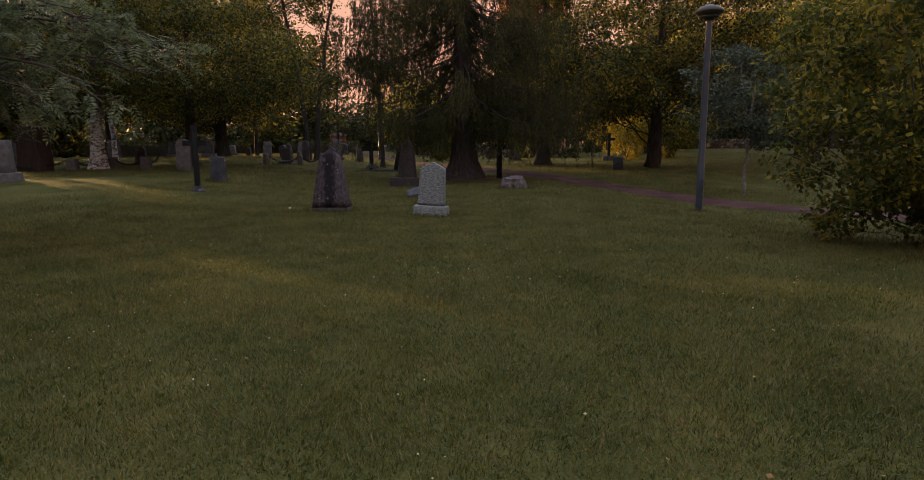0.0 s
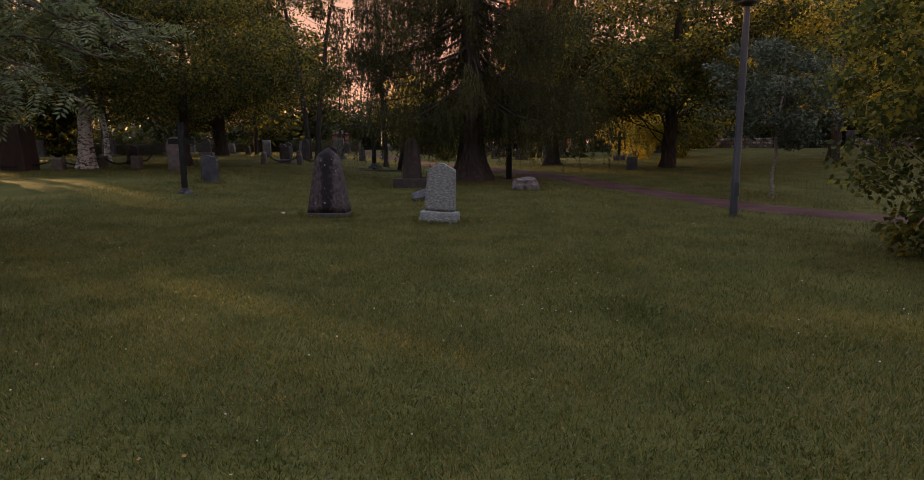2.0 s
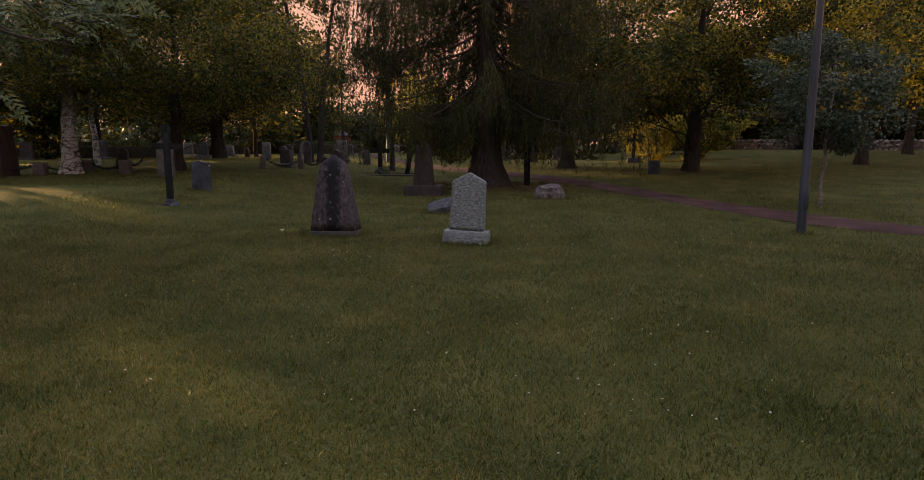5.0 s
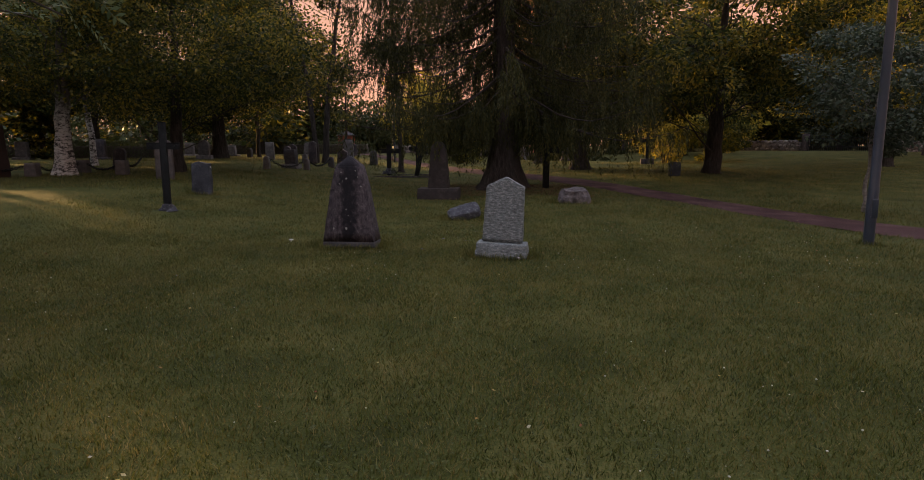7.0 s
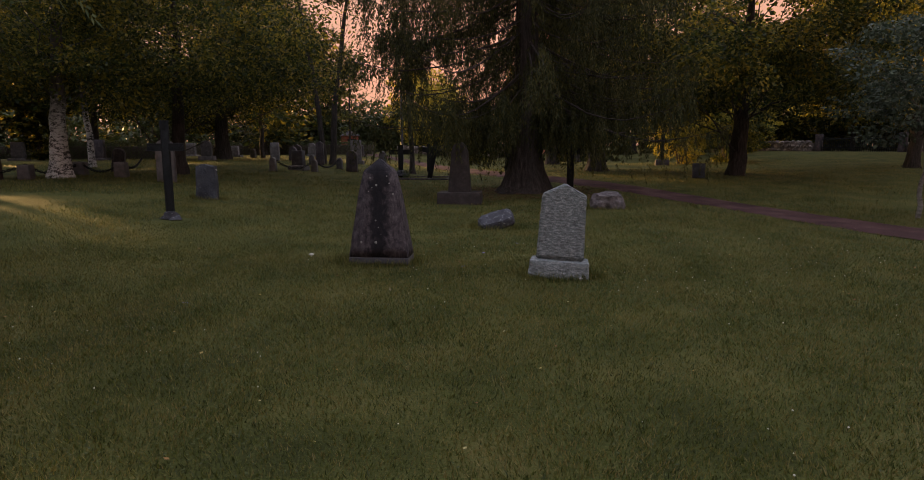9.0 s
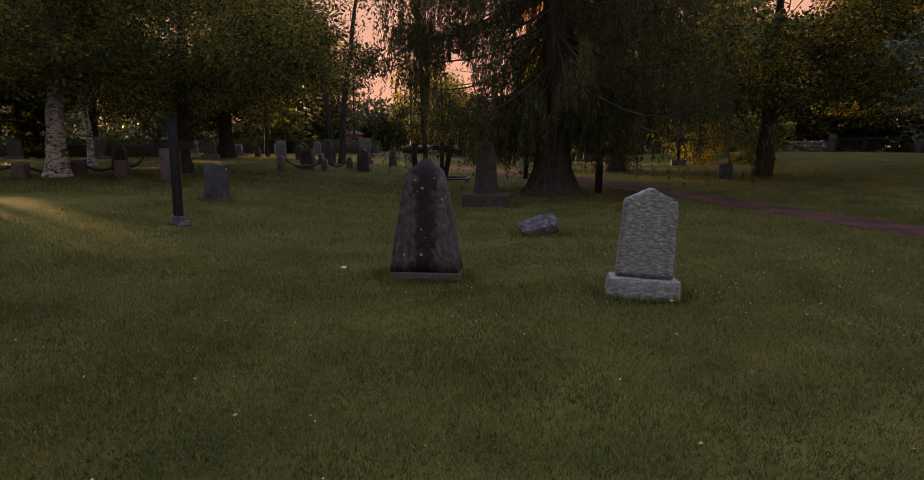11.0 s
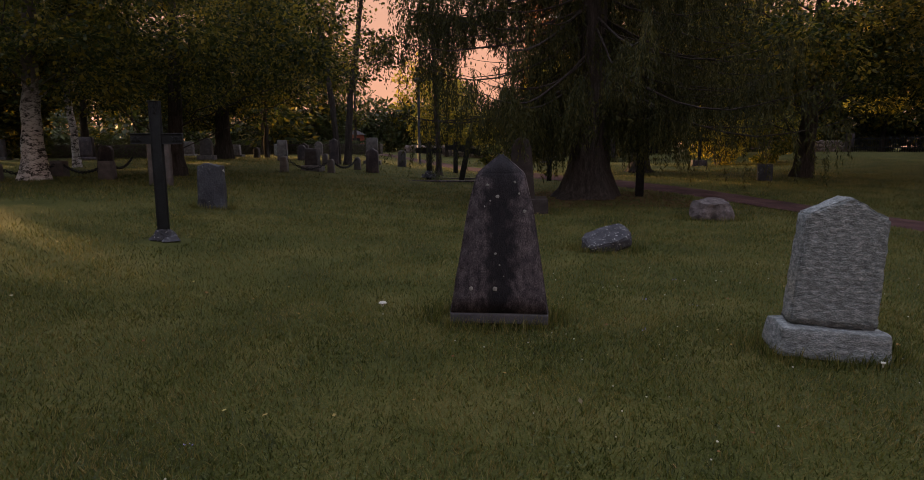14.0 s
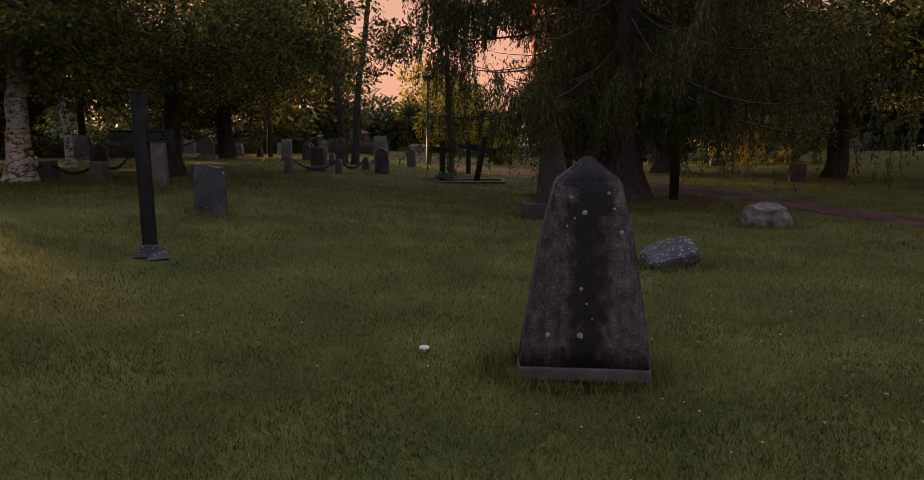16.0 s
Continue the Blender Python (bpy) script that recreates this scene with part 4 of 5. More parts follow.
broadleaf("shrub", 6.15, 7.9, 31, 3.6, 0.026, (2.25, 1.95, 2.2), 0.078, 46000, "tall many-stemmed green shrub with sunlit yellow top", (TWIG, SHRUB), 260, 0.34, stems=13, low=0.18,
          category="shrub", seg=6, flare=1.0, lean=0.0, droop=0.3)
broadleaf("young_tree", 8.35, 18.5, 32, 4.4, 0.055, (3.1, 1.65, 1.8), 0.10, 10000, "young tree with pale grey trunk and blue-green leaves", (PALEBARK, BLUEGREEN), 52, 0.46, low=1.5, flare=1.1)
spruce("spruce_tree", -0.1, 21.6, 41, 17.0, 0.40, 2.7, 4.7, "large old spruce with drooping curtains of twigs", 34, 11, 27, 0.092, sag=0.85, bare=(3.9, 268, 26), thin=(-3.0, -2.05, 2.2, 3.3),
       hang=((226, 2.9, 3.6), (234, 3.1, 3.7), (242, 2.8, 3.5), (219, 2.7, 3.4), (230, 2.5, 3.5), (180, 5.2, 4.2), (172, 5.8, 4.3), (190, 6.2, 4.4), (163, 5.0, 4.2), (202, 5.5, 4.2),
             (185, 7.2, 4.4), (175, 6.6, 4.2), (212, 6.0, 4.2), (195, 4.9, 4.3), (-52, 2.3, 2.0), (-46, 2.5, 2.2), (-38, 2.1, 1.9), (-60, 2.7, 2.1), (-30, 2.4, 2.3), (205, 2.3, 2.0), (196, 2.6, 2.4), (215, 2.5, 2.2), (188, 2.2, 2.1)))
spruce("spruce_tree", 3.85, 32.0, 42, 16.0, 0.30, 3.0, 4.0, "tall spruce with drooping branches beside the path", 30, 8, 15, 0.14)
spruce("spruce_tree", 3.0, 41.5, 43, 15.0, 0.27, 3.6, 3.2, "tall spruce with drooping branches behind others", 26, 7, 12, 0.18)
spruce("spruce_tree", -4.0, 28.8, 44, 9.5, 0.10, 3.5, 1.2, "slim young spruce leaning behind the iron crosses", 18, 5, 5, 0.11, lean=-0.5)
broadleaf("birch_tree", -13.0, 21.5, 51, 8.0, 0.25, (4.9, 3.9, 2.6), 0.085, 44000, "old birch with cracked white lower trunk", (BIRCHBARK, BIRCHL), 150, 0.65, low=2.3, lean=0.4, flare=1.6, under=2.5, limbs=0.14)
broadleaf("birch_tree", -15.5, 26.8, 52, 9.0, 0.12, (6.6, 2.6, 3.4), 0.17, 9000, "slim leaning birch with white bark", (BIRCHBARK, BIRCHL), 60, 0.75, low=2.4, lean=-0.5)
broadleaf("maple_tree", -10.4, 23.0, 53, 7.2, 0.22, (3.7, 5.0, 3.3), 0.10, 64000, "maple with a dense dark crown behind gravestone", (BARK, MAPLE), 190, 0.70, low=1.7, under=1.9, droop=0.3, limbs=0.12)
broadleaf("maple_tree", -14.3, 35.3, 54, 10.5, 0.36, (4.7, 4.2, 5.4), 0.14, 58000, "broad dark maple with low spreading crown", (BARK, MAPLE), 200, 0.9, low=1.7, limbs=0.12, under=2.8, droop=0.4)
broadleaf("linden_tree", 8.75, 29.0, 55, 10.5, 0.34, (5.0, 6.2, 5.0), 0.14, 84000, "broad dark linden with a thick grey trunk", (BARK, MAPLE), 240, 0.9, low=1.95, limbs=0.12, under=2.8, droop=0.5, flare=1.15)
broadleaf("linden_tree", 19.0, 34.0, 155, 13.0, 0.28, (7.0, 5.0, 4.6), 0.18, 36000, "linden with leaves coloured sunlit gold beyond the path", (BARK, YELLOWG), 130, 0.95, low=2.9, limbs=0.3)
broadleaf("linden_tree", 27.5, 43.0, 156, 13.0, 0.28, (8.6, 5.4, 5.4), 0.28, 22000, "broad linden standing before the field-stone wall", (BARK, MAPLE), 120, 1.0, low=3.0, limbs=0.3)
broadleaf("linden_tree", -22.8, 38.5, 159, 8.0, 0.22, (5.0, 4.2, 3.2), 0.17, 26000, "leafy linden behind the birches", (BARK, MAPLE), 130, 0.85, low=1.9, limbs=0.3, under=2.6)
broadleaf("slim_tree", -7.92, 30.5, 56, 13.0, 0.12, (9.4, 2.1, 2.9), 0.14, 12000, "slim dark tree leaning from a forked pair against sky", (BARK, MAPLE), 60, 0.6, low=6.5, lean=-1.5, limbs=0.5)
broadleaf("slim_tree", -7.62, 30.7, 57, 13.5, 0.14, (7.4, 1.7, 4.2), 0.11, 700, "slim dark tree with sparse leaves against sky", (BARK, BIRCHL), 40, 0.36, low=3.2, lean=1.3, limbs=0.8)
broadleaf("slim_tree", -13.4, 38.5, 158, 12.0, 0.12, (7.4, 1.6, 4.4), 0.16, 9000, "slim tree with loose leaves beside the maple", (BARK, MAPLE), 60, 0.65, low=2.6, lean=0.2)
broadleaf("birch_tree", -13.9, 64.0, 162, 12.0, 0.14, (6.2, 1.3, 4.8), 0.20, 2000, "narrow pale-leaved birch far behind the forked pair", (BARK, BIRCHL), 70, 0.5, low=1.2)
broadleaf("shrub", 10.3, 40.6, 58, 3.6, 0.03, (2.05, 1.75, 2.0), 0.12, 14000, "rounded shrub with bright yellow-green leaves", (TWIG, YELLOWG), 80, 0.5, stems=7, category="shrub", seg=5, flare=1.0, low=0.2)
broadleaf("shrub", 13.1, 41.0, 59, 3.0, 0.03, (1.7, 2.2, 1.6), 0.14, 11000, "rounded shrub with dull green leaves", (TWIG, SHRUB), 50, 0.5, stems=7, category="shrub", seg=5, flare=1.0, low=0.2)
broadleaf("shrub", -3.85, 26.2, 161, 0.4, 0.008, (0.28, 0.2, 0.22), 0.05, 260, "small dark plant at the foot of an iron cross", (TWIG, HEDGE), 10, 0.1, stems=5, category="plant", seg=4, flare=1.0, low=0.05)
broadleaf("shrub", -1.9, 41.0, 60, 1.4, 0.02, (0.75, 0.9, 0.7), 0.12, 2600, "low bushy shrub by the path", (TWIG, SHRUB), 26, 0.34, stems=8, category="shrub", seg=5, flare=1.0, low=0.1)


# ---- trees of the park's middle distance and edge ----
def copies(ob, places, rng):
    for x, y, s in places:
        m = Matrix.LocRotScale((x, y, gz(x, y) - 0.05), Euler((0, 0, rng.uniform(0, 6.28))), (s * rng.uniform(0.92, 1.08), s * rng.uniform(0.92, 1.08), s))
        copy_thing(ob, m)


rg = np.random.default_rng(77)
EDGE = "trees of the park edge"
edge_a = broadleaf("park_tree", -20, 72, 61, 14, 0.30, (7.6, 5.0, 6.4), 0.50, 5600, "leafy park tree at the cemetery edge", (BARK, MAPLE), 90, 1.3, low=1.2, group=EDGE)
edge_b = broadleaf("park_tree", 20, 60, 62, 12, 0.25, (6.3, 4.6, 5.4), 0.46, 5400, "yellowish leafy park tree at the cemetery edge", (BARK, YELLOWG), 80, 1.2, low=1.0, group=EDGE)
edge_c = spruce("spruce_tree", 14, 66, 63, 14, 0.26, 0.8, 3.6, "dense spruce at the cemetery edge", 16, 6, 4, 0.5, group=EDGE)
edge_d = broadleaf("bush", -6, 70, 64, 3.6, 0.05, (2.0, 2.4, 2.0), 0.36, 1600, "low leafy bush at the cemetery edge", (TWIG, HEDGE), 24, 0.9, stems=3, category="shrub", group=EDGE, seg=4, flare=1.0, low=0.2)

# columnar trees, added left of view, shade the lawn and leave sun streaks
row = broadleaf("columnar_tree", -26.0, 28.9, 65, 9.6, 0.14, (4.7, 1.5, 4.5), 0.26, 14000, "columnar tree added beside the lawn to shade it", (BARK, MAPLE), 140, 0.38, low=0.35, group="row of columnar trees", droop=0.0)
for cx, cy, k, kz in ((-24.1, 31.65, 1.0, 0.88), (-25.2, 30.2, 0.9, 0.9), (-22.6, 33.9, 1.0, 0.8), (-28.4, 25.38, 0.82, 1.0), (-30.5, 22.35, 1.0, 1.0), (-32.6, 19.3, 1.0, 1.0)):
    copy_thing(row, Matrix.LocRotScale((cx, cy, gz(cx, cy) - 0.05), Euler((0, 0, cx * 0.7)), (k, k, kz)))

# added high crowns; their undersides end the sun streaks on the lawn
high = broadleaf("park_tree", -27.3, 26.9, 66, 12.0, 0.15, (7.4, 2.0, 3.2), 0.28, 8600, "high-crowned tree added in the row to end the sun streaks", (BARK, MAPLE), 70, 0.5, low=4.45, group="row of columnar trees", droop=0.0)
copy_thing(high, Matrix.LocRotScale((-29.2, 24.2, gz(-29.2, 24.2) - 0.05), Euler((0, 0, 2.0)), (1.0, 1.0, 1.42)))

edge_e = broadleaf("park_tree", -60, -30, 67, 14, 0.30, (7.6, 5.2, 6.4), 0.85, 2200, "leafy tree closing the park behind the walk", (BARK, MAPLE), 40, 1.6, low=1.0, group=EDGE, seg=8)
pl = {0: [], 1: [], 2: [], 3: [], 4: []}
for k in range(64):                   # the ring of trees round the place
    az = -180 + k * 360 / 64 + rg.uniform(-1.5, 1.5)
    r = rg.uniform(60, 84)
    x, y = r * math.sin(radians(az)), 14 + r * math.cos(radians(az))
    if -15 < az < 2.5:
        pl[3].append((x, y, rg.uniform(1.0, 1.5)))
        continue
    low = 0.62 if -100 < az < -18 else 1.0         # scaled down on the sun's side, letting low sun in above
    pl[4 if abs(az) > 72 else int(rg.choice([0, 0, 1, 2]))].append((x, y, low * rg.uniform(0.85, 1.15)))
    if k % 2 and abs(az) < 80 and not 10 < az < 42:
        pl[3].append((x * 0.93, 14 + (y - 14) * 0.93, rg.uniform(0.8, 1.3)))
# (-23, 15) to (-37.2, 24.2): trees added out of view to shade near lawn
pl[0] += [(-17.8, 51, 0.9), (-23, 15, 0.85), (-30.4, 19.0, 0.85), (-19, 4, 0.9), (-27, 7, 0.9), (-38, 14, 0.9), (-37.2, 24.2, 0.8), (14.5, 50, 0.85), (28, 66, 0.9), (36, 58, 0.9), (40, 48, 0.9), (33, 62, 0.8)]
pl[1] += [(-5.2, 60, 0.58), (-7.6, 74, 0.85), (-1.5, 63, 0.4), (6.2, 69, 0.9), (26, 68, 0.9), (42, 44, 0.8)]
pl[2] += [(4.6, 50, 0.95), (7.6, 54, 0.95), (18, 58, 0.9), (37, 52, 0.8), (43, 56, 0.9), (47, 50, 0.9), (39, 62, 0.95), (32, 68, 0.95), (51, 44, 0.9), (26, 72, 0.9)]
pl[3] += [(29 + 2.3 * k, 69 - 2.4 * k + rg.uniform(-1, 1), rg.uniform(1.0, 1.4)) for k in range(11)]
for k in range(44):                   # undergrowth that closes the edge
    az = -75 + k * 150 / 44
    pl[3].append((88 * math.sin(radians(az)), 14 + 88 * math.cos(radians(az)), rg.uniform(0.9, 1.3)))
pl[3] += [(-52 + 1.75 * k, 33 + 2.1 * k + rg.uniform(-1, 1), rg.uniform(1.1, 1.5)) for k in range(14) if k not in (10, 11)]
pl[0] += [(71 * math.sin(radians(a)), 22 + 71 * math.cos(radians(a)), rg.uniform(0.55, 0.65)) for a in range(-70, -20, 5)]
# two bushes added under the row to mask the streaks' far ends
pl[3] += [(-27.4, 27.05, 0.78), (-29.3, 24.35, 1.27)]
for k in range(13):
    pl[3].append((-27 + k * 2.1, 74 + rg.uniform(-3, 3), rg.uniform(0.95, 1.35)))
for ob, k in ((edge_a, 0), (edge_b, 1), (edge_c, 2), (edge_d, 3), (edge_e, 4)):
    copies(ob, pl[k], rg)


# ---- hedge, walls, fence, small building ----
def hedge(x0, y0, x1, y1, h, d, seed, label):
    rng = np.random.default_rng(seed)
    ln = math.hypot(x1 - x0, y1 - y0)
    g = holder("hedge", (x0 + x1) / 2, (y0 + y1) / 2, math.degrees(math.atan2(y1 - y0, x1 - x0)))
    bm = bmesh.new()
    add_box(bm, (ln - 0.2, d - 0.2, h - 0.1), (0, 0, -0.05), 0.05)
    part("core", bm, TWIG, g)
    n = int(ln * (2 * h + d) * 420)
    u = rng.uniform(0, 2 * h + d, n)
    side = np.where(u < h, -1, np.where(u < 2 * h, 1, 0))
    p = np.stack([rng.uniform(-ln / 2, ln / 2, n), np.where(side == 0, rng.uniform(-d / 2, d / 2, n), side * d / 2), np.where(side == 0, h, np.where(side < 0, u, u - h))], 1)
    p += rng.normal(0, 0.035, p.shape)
    p[:, 2] = np.maximum(p[:, 2], 0.02)
    out = np.stack([np.zeros(n), side * 1.0, (side == 0) * 1.0], 1)
    l = rng.uniform(0.05, 0.10, n)
    raw("foliage", *leaf_quads(p, unit(out * 0.6 + rng.normal(0, 0.6, (n, 3))), unit(rng.normal(0, 1, (n, 3))), l, l * 0.6), HEDGE, g)
    tagged(g, label, "hedge")


hedge(-29, 37.5, -17.2, 36.8, 0.80, 1.0, 71, "long dark clipped hedge on the lawn")
hedge(-26, 54, -9.5, 52, 0.9, 0.9, 72, "low clipped hedge in the distance")


def stone_wall(x0, y0, x1, y1, h, seed, label):
    """A dry wall of rounded field stones, each a piece of its own."""
    rng = np.random.default_rng(seed)
    ln = math.hypot(x1 - x0, y1 - y0)
    cx, cy = (x0 + x1) / 2, (y0 + y1) / 2
    w = holder("stone_wall", cx, cy, math.degrees(math.atan2(y1 - y0, x1 - x0)))
    bm = bmesh.new()
    add_box(bm, (ln, 0.34, h - 0.12), (0, 0, -0.1), 0.03)
    part("core", bm, STONEWALL, w)
    shapes = []
    for k in range(4):
        bm = bmesh.new()
        bmesh.ops.create_icosphere(bm, subdivisions=1, radius=1)
        roughen(bm, 0.32, 1.3, k * 3.1)
        me = bpy.data.meshes.new("stone")
        bm.to_mesh(me)
        bm.free()
        me.materials.append(STONEWALL)
        shapes.append(me)
    rows = 3
    size = h / rows
    for r in range(rows):
        x = -ln / 2 + rng.uniform(0, 0.2)
        while x < ln / 2:
            s = size * rng.uniform(0.8, 1.5)
            o = new("stone", shapes[int(rng.integers(4))])
            o.parent = w
            o.matrix_basis = Matrix.LocRotScale((x, rng.uniform(-0.05, 0.05), size * (r + 0.45)), Euler((rng.uniform(-0.3, 0.3), rng.uniform(-0.3, 0.3), rng.uniform(-0.4, 0.4))),
                                                (s * 0.68, 0.30, size * rng.uniform(0.5, 0.66)))
            x += s * 1.25
    return tagged(w, label, "wall", kind="structure")


stone_wall(-9.5, 66, 4, 62, 1.15, 81, "low wall of rounded field stones")
stone_wall(22.5, 68, 27.3, 58, 0.95, 82, "sunlit low field-stone wall")
stone_wall(30.6, 51, 37.5, 37, 0.95, 83, "sunlit low field-stone wall")


def picket_fence(x0, y0, x1, y1, h, label):
    ln = math.hypot(x1 - x0, y1 - y0)
    f = holder("fence", (x0 + x1) / 2, (y0 + y1) / 2, math.degrees(math.atan2(y1 - y0, x1 - x0)))
    for z in (0.3, h - 0.25):
        bm = bmesh.new()
        add_box(bm, (ln, 0.05, 0.07), (0, 0.04, z), 0.005)
        part("rail", bm, IRON, f)
    bm = bmesh.new()
    add_box(bm, (0.05, 0.04, h), (0, 0, -0.03), 0.005, (0.5, 0.6))
    first = part("picket", bm, IRON, f)
    n = int(ln / 0.17)
    for i in range(n):
        o = first if i == 0 else first.copy()
        if i:
            scene.collection.objects.link(o)
        o.location = (-ln / 2 + (i + 0.5) * ln / n, 0, 0)
    for s in (-1, 1):
        bm = bmesh.new()
        add_box(bm, (0.45, 0.45, h + 0.25), (s * (ln / 2 + 0.2), 0, -0.05), 0.03)
        part("gate_post", bm, DARKSTONE, f)
    tagged(f, label, "fence")


picket_fence(27.6, 57.4, 30.3, 51.7, 1.25, "black picket gate between field-stone walls")


def small_house(x, y):
    g = holder("small_building", x, y, 12, 0.05)
    bm = bmesh.new()
    add_box(bm, (1.7, 1.7, 1.75), (0, 0, 0), 0.02)
    part("wall", bm, BRICKRED, g, "dull red painted wall")
    bm = bmesh.new()
    add_box(bm, (2.05, 2.05, 0.45), (0, 0, 1.72), 0.02, (0.15, 0.15))
    part("roof", bm, DARKSTONE, g)
    bm = bmesh.new()
    add_box(bm, (0.7, 0.06, 1.35), (0.1, -0.86, 0.05), 0.01)
    part("door", bm, IRON, g)
    tagged(g, "small red painted hut with low dark roof", "building")


small_house(-14.3, 66.0)


def brick_tower(x, y, rz):
    """A tall brick tower far behind the spruces, with pale string courses and a steep roof."""
    g = holder("church_tower", x, y, rz, 0.3)
    bm = bmesh.new()
    add_box(bm, (8.0, 8.0, 25.0), (0, 0, 0), 0.06)
    wall = part("wall", bm, TOWERBRICK, g, "red brick wall")
    for z in (5.0, 9.5, 14.0, 18.5, 24.3):
        bm = bmesh.new()
        add_box(bm, (8.24, 8.24, 0.45), (0, 0, z), 0.04)
        part("string_course", bm, PALESTONE, g, "pale stone band")
    for side in range(4):
        for z in (6.3, 15.2):
            for u in (-1.9, 1.9):
                bm = bmesh.new()
                add_box(bm, (1.1, 0.16, 2.4), (u, -4.02, z), 0.03)
                for v in bm.verts:
                    v.co = Matrix.Rotation(side * math.pi / 2, 3, 'Z') @ v.co
                part("louvre", bm, IRON, wall, "dark louvred opening")
    bm = bmesh.new()
    add_box(bm, (8.7, 8.7, 11.0), (0, 0, 24.8), 0.05, (0.02, 0.02))
    part("roof", bm, DARKSTONE, g)
    tagged(g, "tall red brick church tower with pale stone bands", "building")


brick_tower(9.6, 98.0, 20)


# ---- grass, flowers, fallen leaves ----
def grass(name, boxes, seed, label):
    rng = np.random.default_rng(seed)
    P, H = [], []
    for x0, x1, y0, y1, dens, h in boxes:
        n = int((x1 - x0) * (y1 - y0) * dens)
        p = np.stack([rng.uniform(x0, x1, n), rng.uniform(y0, y1, n)], 1)
        p += rng.normal(0, 0.5, p.shape)
        P.append(p)
        H.append(np.full(n, h) * rng.uniform(0.5, 1.35, n))
    P, H = np.concatenate(P), np.concatenate(H)
    # thinner patches and the bare path
    d = np.min(np.stack([np.hypot(P[:, 0] - q[0], P[:, 1] - q[1]) for q in pp[::2]]), 0)
    keep = (d > 0.86) & (np.hypot(P[:, 0] + 0.1, P[:, 1] - 21.6) > rng.uniform(0.8, 2.4, len(P)))
    keep &= np.hypot(P[:, 0] + 6.03, P[:, 1] - 13.90) > 0.26      # worn earth round the cross
    patch = np.sin(P[:, 0] * 1.9 + np.sin(P[:, 1] * 1.3) * 2) * np.sin(P[:, 1] * 1.7 + np.sin(P[:, 0] * 0.9) * 2)
    keep &= rng.uniform(0, 1, len(P)) < 0.88 + 0.12 * patch
    P, H, patch = P[keep], H[keep], patch[keep]
    clump = np.sin(P[:, 0] * 31 + 3 * np.sin(P[:, 1] * 13)) * np.sin(P[:, 1] * 27 + 3 * np.sin(P[:, 0] * 11))
    H = H * (1 + 0.10 * patch + 0.18 * clump)
    n = len(P)
    z = lawn_top(P[:, 0], P[:, 1]) - 0.006
    a = rng.uniform(0, 2 * np.pi, n)
    w = 0.0021 + 0.060 * H
    mat_dir = 2.2 * np.sin(P[:, 0] * 5.3 + 2 * np.sin(P[:, 1] * 3.1)) + 2.0 * np.sin(P[:, 1] * 4.7 + 1.0)
    lean = (rng.normal(0, 0.5, (n, 2)) + 0.18 * np.stack([np.cos(mat_dir), np.sin(mat_dir)], 1)) * H[:, None]
    b = np.column_stack([P, z])
    s = np.column_stack([np.cos(a) * w, np.sin(a) * w, np.zeros(n)])
    tip = b + np.column_stack([lean, H + 0.004])
    v = np.stack([b - s, b + s, tip], 1).reshape(-1, 3)
    ob = raw(name, v, np.arange(3 * n).reshape(-1, 3), BLADE)
    tagged(ob, label, "grass", kind="stuff")


grass("grass", [(-4, 3, 1.6, 6, 9500, 0.024), (-6.5, 2.5, 6, 12.5, 8200, 0.024), (-8, 5, 12.5, 17, 2600, 0.029), (2.5, 5.5, 3, 12.5, 2800, 0.029), (-9, -6.5, 5, 12.5, 2400, 0.029),
                (-6.5, -4, 3, 6, 2800, 0.034), (-14, 9, 17, 24, 560, 0.05), (-20, 12, 24, 34, 150, 0.06), (5.5, 10, 5, 17, 600, 0.045), (-20, 5, 34, 48, 70, 0.07), (7, 20, 17, 44, 110, 0.06)], 91, "short mown grass with uneven tufts")
# longer tufts left by the mower round the stones
rt = np.random.default_rng(92)
tufts = []
for cx, cy, rx, ry, n in ((-2.55, 11.9, 0.40, 0.25, 1500), (-0.54, 11.22, 0.36, 0.24, 1000), (-6.85, 16.98, 0.28, 0.16, 600), (-1.08, 14.95, 0.34, 0.28, 900),
                          (1.4, 18.25, 0.48, 0.35, 800), (4.98, 12.98, 0.12, 0.12, 260), (-9.2, 19.95, 0.3, 0.16, 400), (-13.0, 21.5, 0.5, 0.5, 700), (-4.15, 26.5, 0.5, 0.3, 500)):
    a = rt.uniform(0, 6.283, n)
    k = 1 + np.abs(rt.normal(0, 0.22, n))
    tufts.append(np.column_stack([cx + rx * np.cos(a) * k, cy + ry * np.sin(a) * k]))
tufts = np.concatenate(tufts)
n = len(tufts)
hz = rt.uniform(0.03, 0.10, n)
b = np.column_stack([tufts, lawn_top(tufts[:, 0], tufts[:, 1]) - 0.008])
a = rt.uniform(0, 6.283, n)
s = np.column_stack([np.cos(a), np.sin(a), np.zeros(n)]) * 0.004
tip = b + np.column_stack([rt.normal(0, 0.4, (n, 2)) * hz[:, None], hz + 0.02])
tagged(raw("grass_tufts", np.stack([b - s, b + s, tip], 1).reshape(-1, 3), np.arange(3 * n).reshape(-1, 3), BLADE), "longer unmown grass tufts round the stones", "grass", kind="stuff")


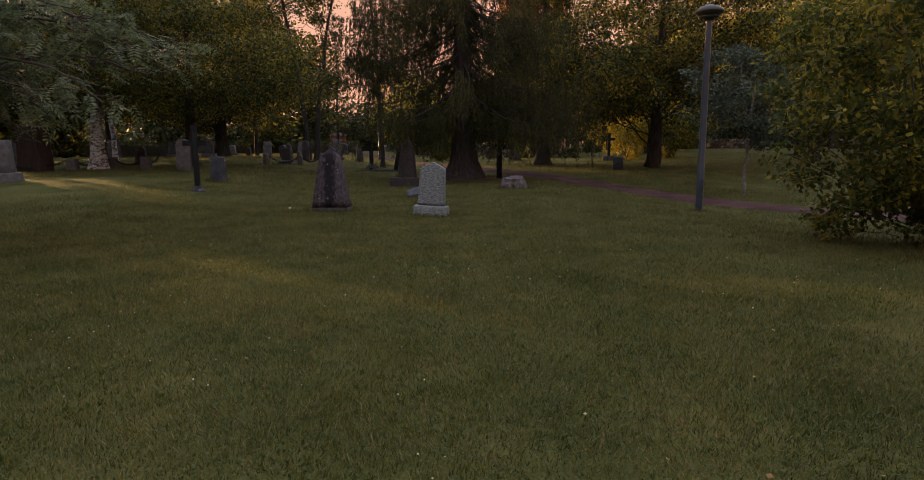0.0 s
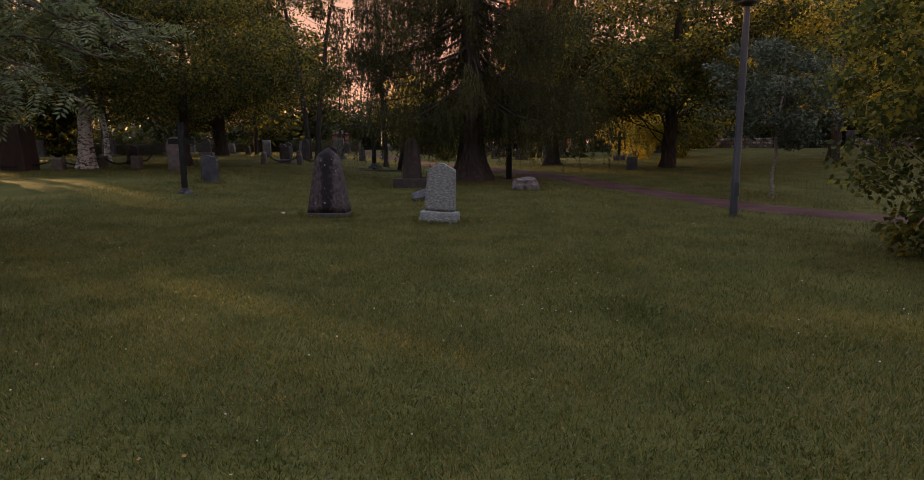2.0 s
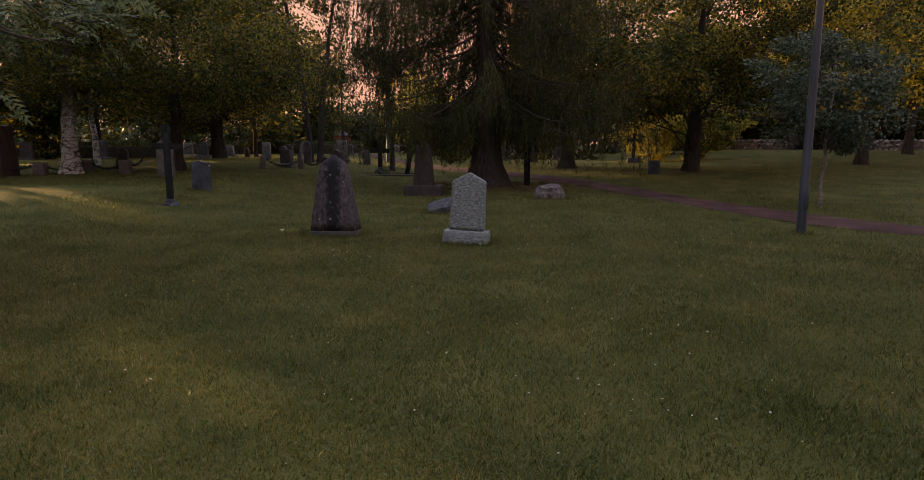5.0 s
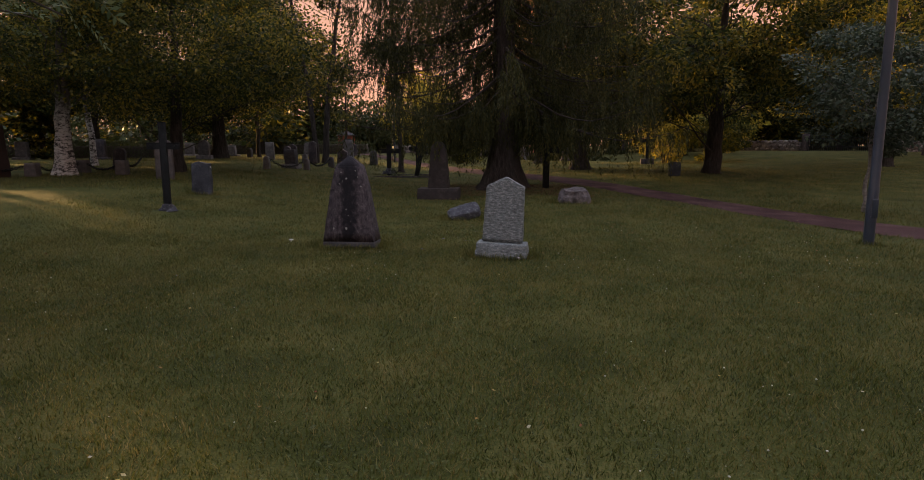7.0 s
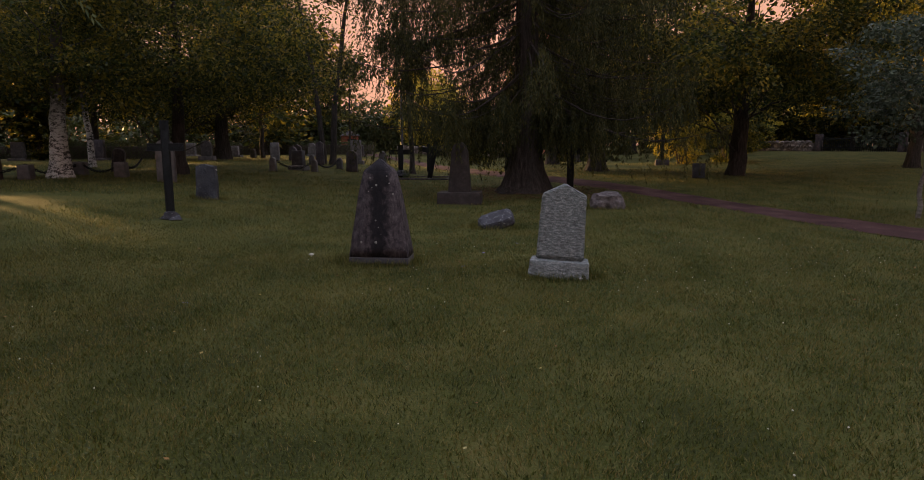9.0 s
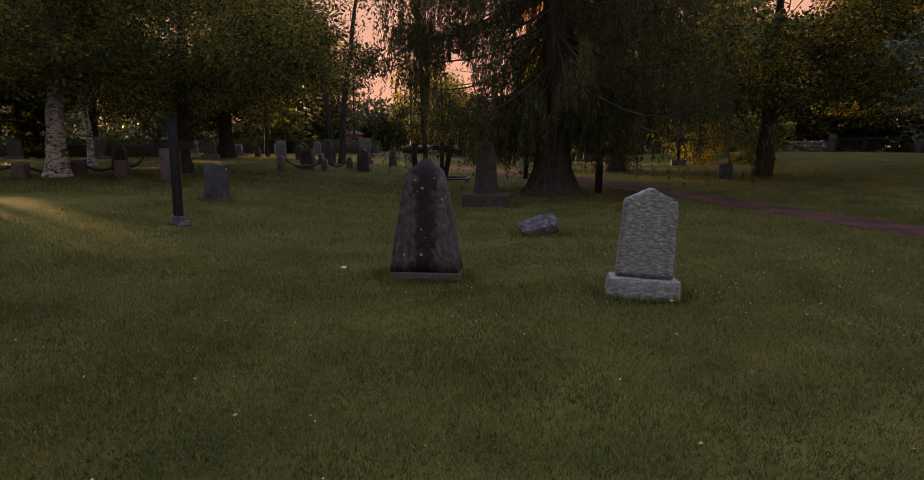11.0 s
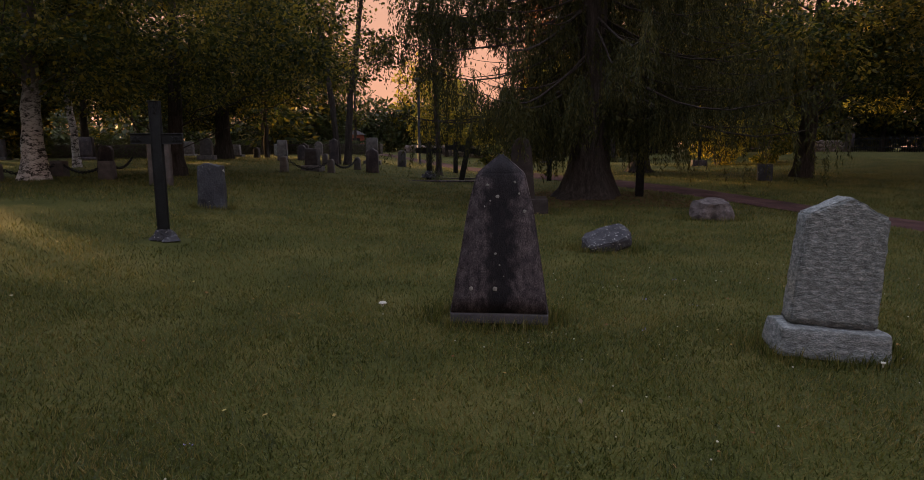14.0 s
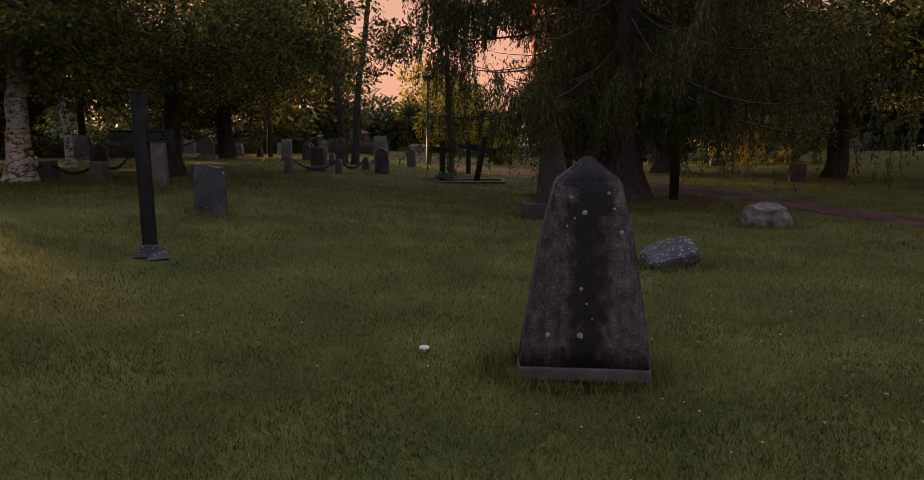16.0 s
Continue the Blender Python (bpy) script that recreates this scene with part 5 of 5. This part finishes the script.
def clover_leaves(n, boxes, seed):
    """Low clover leaves, three rounded leaflets each, in patches between the blades."""
    rng = np.random.default_rng(seed)
    P = np.concatenate([np.stack([rng.uniform(x0, x1, int(n * w)), rng.uniform(y0, y1, int(n * w))], 1) for x0, x1, y0, y1, w in boxes])
    dens = np.sin(P[:, 0] * 2.3 + 2 * np.sin(P[:, 1] * 1.1)) * np.sin(P[:, 1] * 2.0 + 2 * np.sin(P[:, 0] * 1.3 + 1)) + 0.5 * np.sin(P[:, 0] * 7 + P[:, 1] * 5)
    P = P[dens > rng.uniform(-0.6, 0.9, len(P))]
    k = len(P)
    base = np.column_stack([P, lawn_top(P[:, 0], P[:, 1]) + rng.uniform(0.010, 0.026, k)])
    a0 = rng.uniform(0, 6.283, k)
    nr = unit(np.column_stack([rng.normal(0, 0.3, (k, 2)), np.ones(k)]))
    l = rng.uniform(0.005, 0.010, k)
    bs, al = [], []
    for j in range(3):
        a = a0 + j * 2.094
        al.append(unit(np.column_stack([np.cos(a), np.sin(a), rng.normal(0.05, 0.2, k)])))
        bs.append(base)
    lawn = leaf_quads(np.concatenate(bs), np.concatenate(al), np.tile(nr, (3, 1)), np.tile(l, 3), np.tile(l * 0.95, 3))
    tagged(raw("clover_leaves", *lawn, CLOVERLEAF), "low clover leaves spread through the mown grass", "clover", kind="stuff")


clover_leaves(36000, [(-3.2, 3.0, 1.6, 5.5, 0.45), (-6, 3, 5.5, 12.0, 0.55)], 94)


def scatter_leaves(name, n, boxes, size, mat, label, seed, up=0.03):
    rng = np.random.default_rng(seed)
    P = np.concatenate([np.stack([rng.uniform(x0, x1, int(n * w)), rng.uniform(y0, y1, int(n * w))], 1) for x0, x1, y0, y1, w in boxes])
    k = len(P)
    base = np.column_stack([P, lawn_top(P[:, 0], P[:, 1]) + up])
    al = unit(np.column_stack([rng.normal(0, 1, (k, 2)), rng.normal(0, 0.25, k)]))
    nr = unit(np.column_stack([rng.normal(0, 0.35, (k, 2)), np.ones(k)]))
    l = size * rng.uniform(0.6, 1.4, k)
    tagged(raw(name, *leaf_quads(base, al, nr, l, l * 0.7), mat), label, "leaves", kind="stuff")


scatter_leaves("fallen_leaves", 380, [(-7, 4, 1.5, 14, 0.7), (-10, 8, 14, 24, 0.3)], 0.026, DRYLEAF, "yellow and brown fallen leaves scattered on grass", 95)
scatter_leaves("leaf_litter", 8000, [(-1.9, 2.3, 19.9, 23.5, 1.0)], 0.035, LITTER, "brown needles and dead leaves under spruce", 96, 0.02)


def clover(n, seed):
    rng = np.random.default_rng(seed)
    bm = bmesh.new()
    bmesh.ops.create_icosphere(bm, subdivisions=1, radius=1)
    bv = np.array([tuple(v.co) for v in bm.verts])
    bf = np.array([[v.index for v in f.verts] for f in bm.faces])
    bm.free()
    out = []
    cx = rng.uniform(-6, 4, 46)
    cy = rng.uniform(1.5, 14, 46)
    for i in range(n):
        c = int(rng.integers(46))
        x, y = cx[c] + rng.normal(0, 0.55), cy[c] + rng.normal(0, 0.55)
        r = rng.uniform(0.003, 0.0065)
        out.append((bv * np.array([r, r, r * 0.8]) + np.array([x, y, float(lawn_top(x, y)) + 0.030 + rng.uniform(-0.008, 0.01)]), bf))
    tagged(raw("clover_flowers", *joined(out), WHITEP, flat=False), "small white clover heads dotted through the grass", "flowers", kind="stuff")


clover(420, 97)


def mushroom(x, y, r):
    g = holder("mushroom", x, y, 0, 0.01)
    v, f = tube_arrays(np.array([(0, 0, 0), (0, 0, 0.015), (0, 0, 0.025)]), [r * 0.3, r * 0.28, r * 0.3], 8)
    raw("stem", v, f, WHITEP, g, flat=False)
    bm = bmesh.new()
    bmesh.ops.create_uvsphere(bm, u_segments=14, v_segments=8, radius=r)
    for q in bm.verts:
        q.co = Vector((q.co.x, q.co.y, max(q.co.z, -0.1 * r) * 0.45 + 0.025))
    part("cap", bm, WHITEP, g)
    tagged(g, "small white mushroom in the grass", "mushroom", "mushrooms in lawn")


mushroom(-3.42, 12.15, 0.034)
mushroom(-0.35, 10.95, 0.018)


def violets(places):
    rng = np.random.default_rng(98)
    B = np.concatenate([np.column_stack([np.array([x, y]) + rng.normal(0, 0.02, (7, 2)), np.full(7, float(lawn_top(x, y)) + 0.032)]) for x, y in places])
    k = len(B)
    l = np.full(k, 0.009)
    tagged(raw("violet_flowers", *leaf_quads(B, unit(rng.normal(0, 1, (k, 3))), unit(rng.normal(0, 0.4, (k, 3)) + np.array([0, 0, 1])), l, l * 0.8), VIOLET),
           "few small violet flowers in the grass", "flowers", kind="stuff")


violets([(-1.55, 11.55), (-1.32, 12.35), (-0.85, 13.1), (-1.0, 12.2), (-3.9, 9.9)])
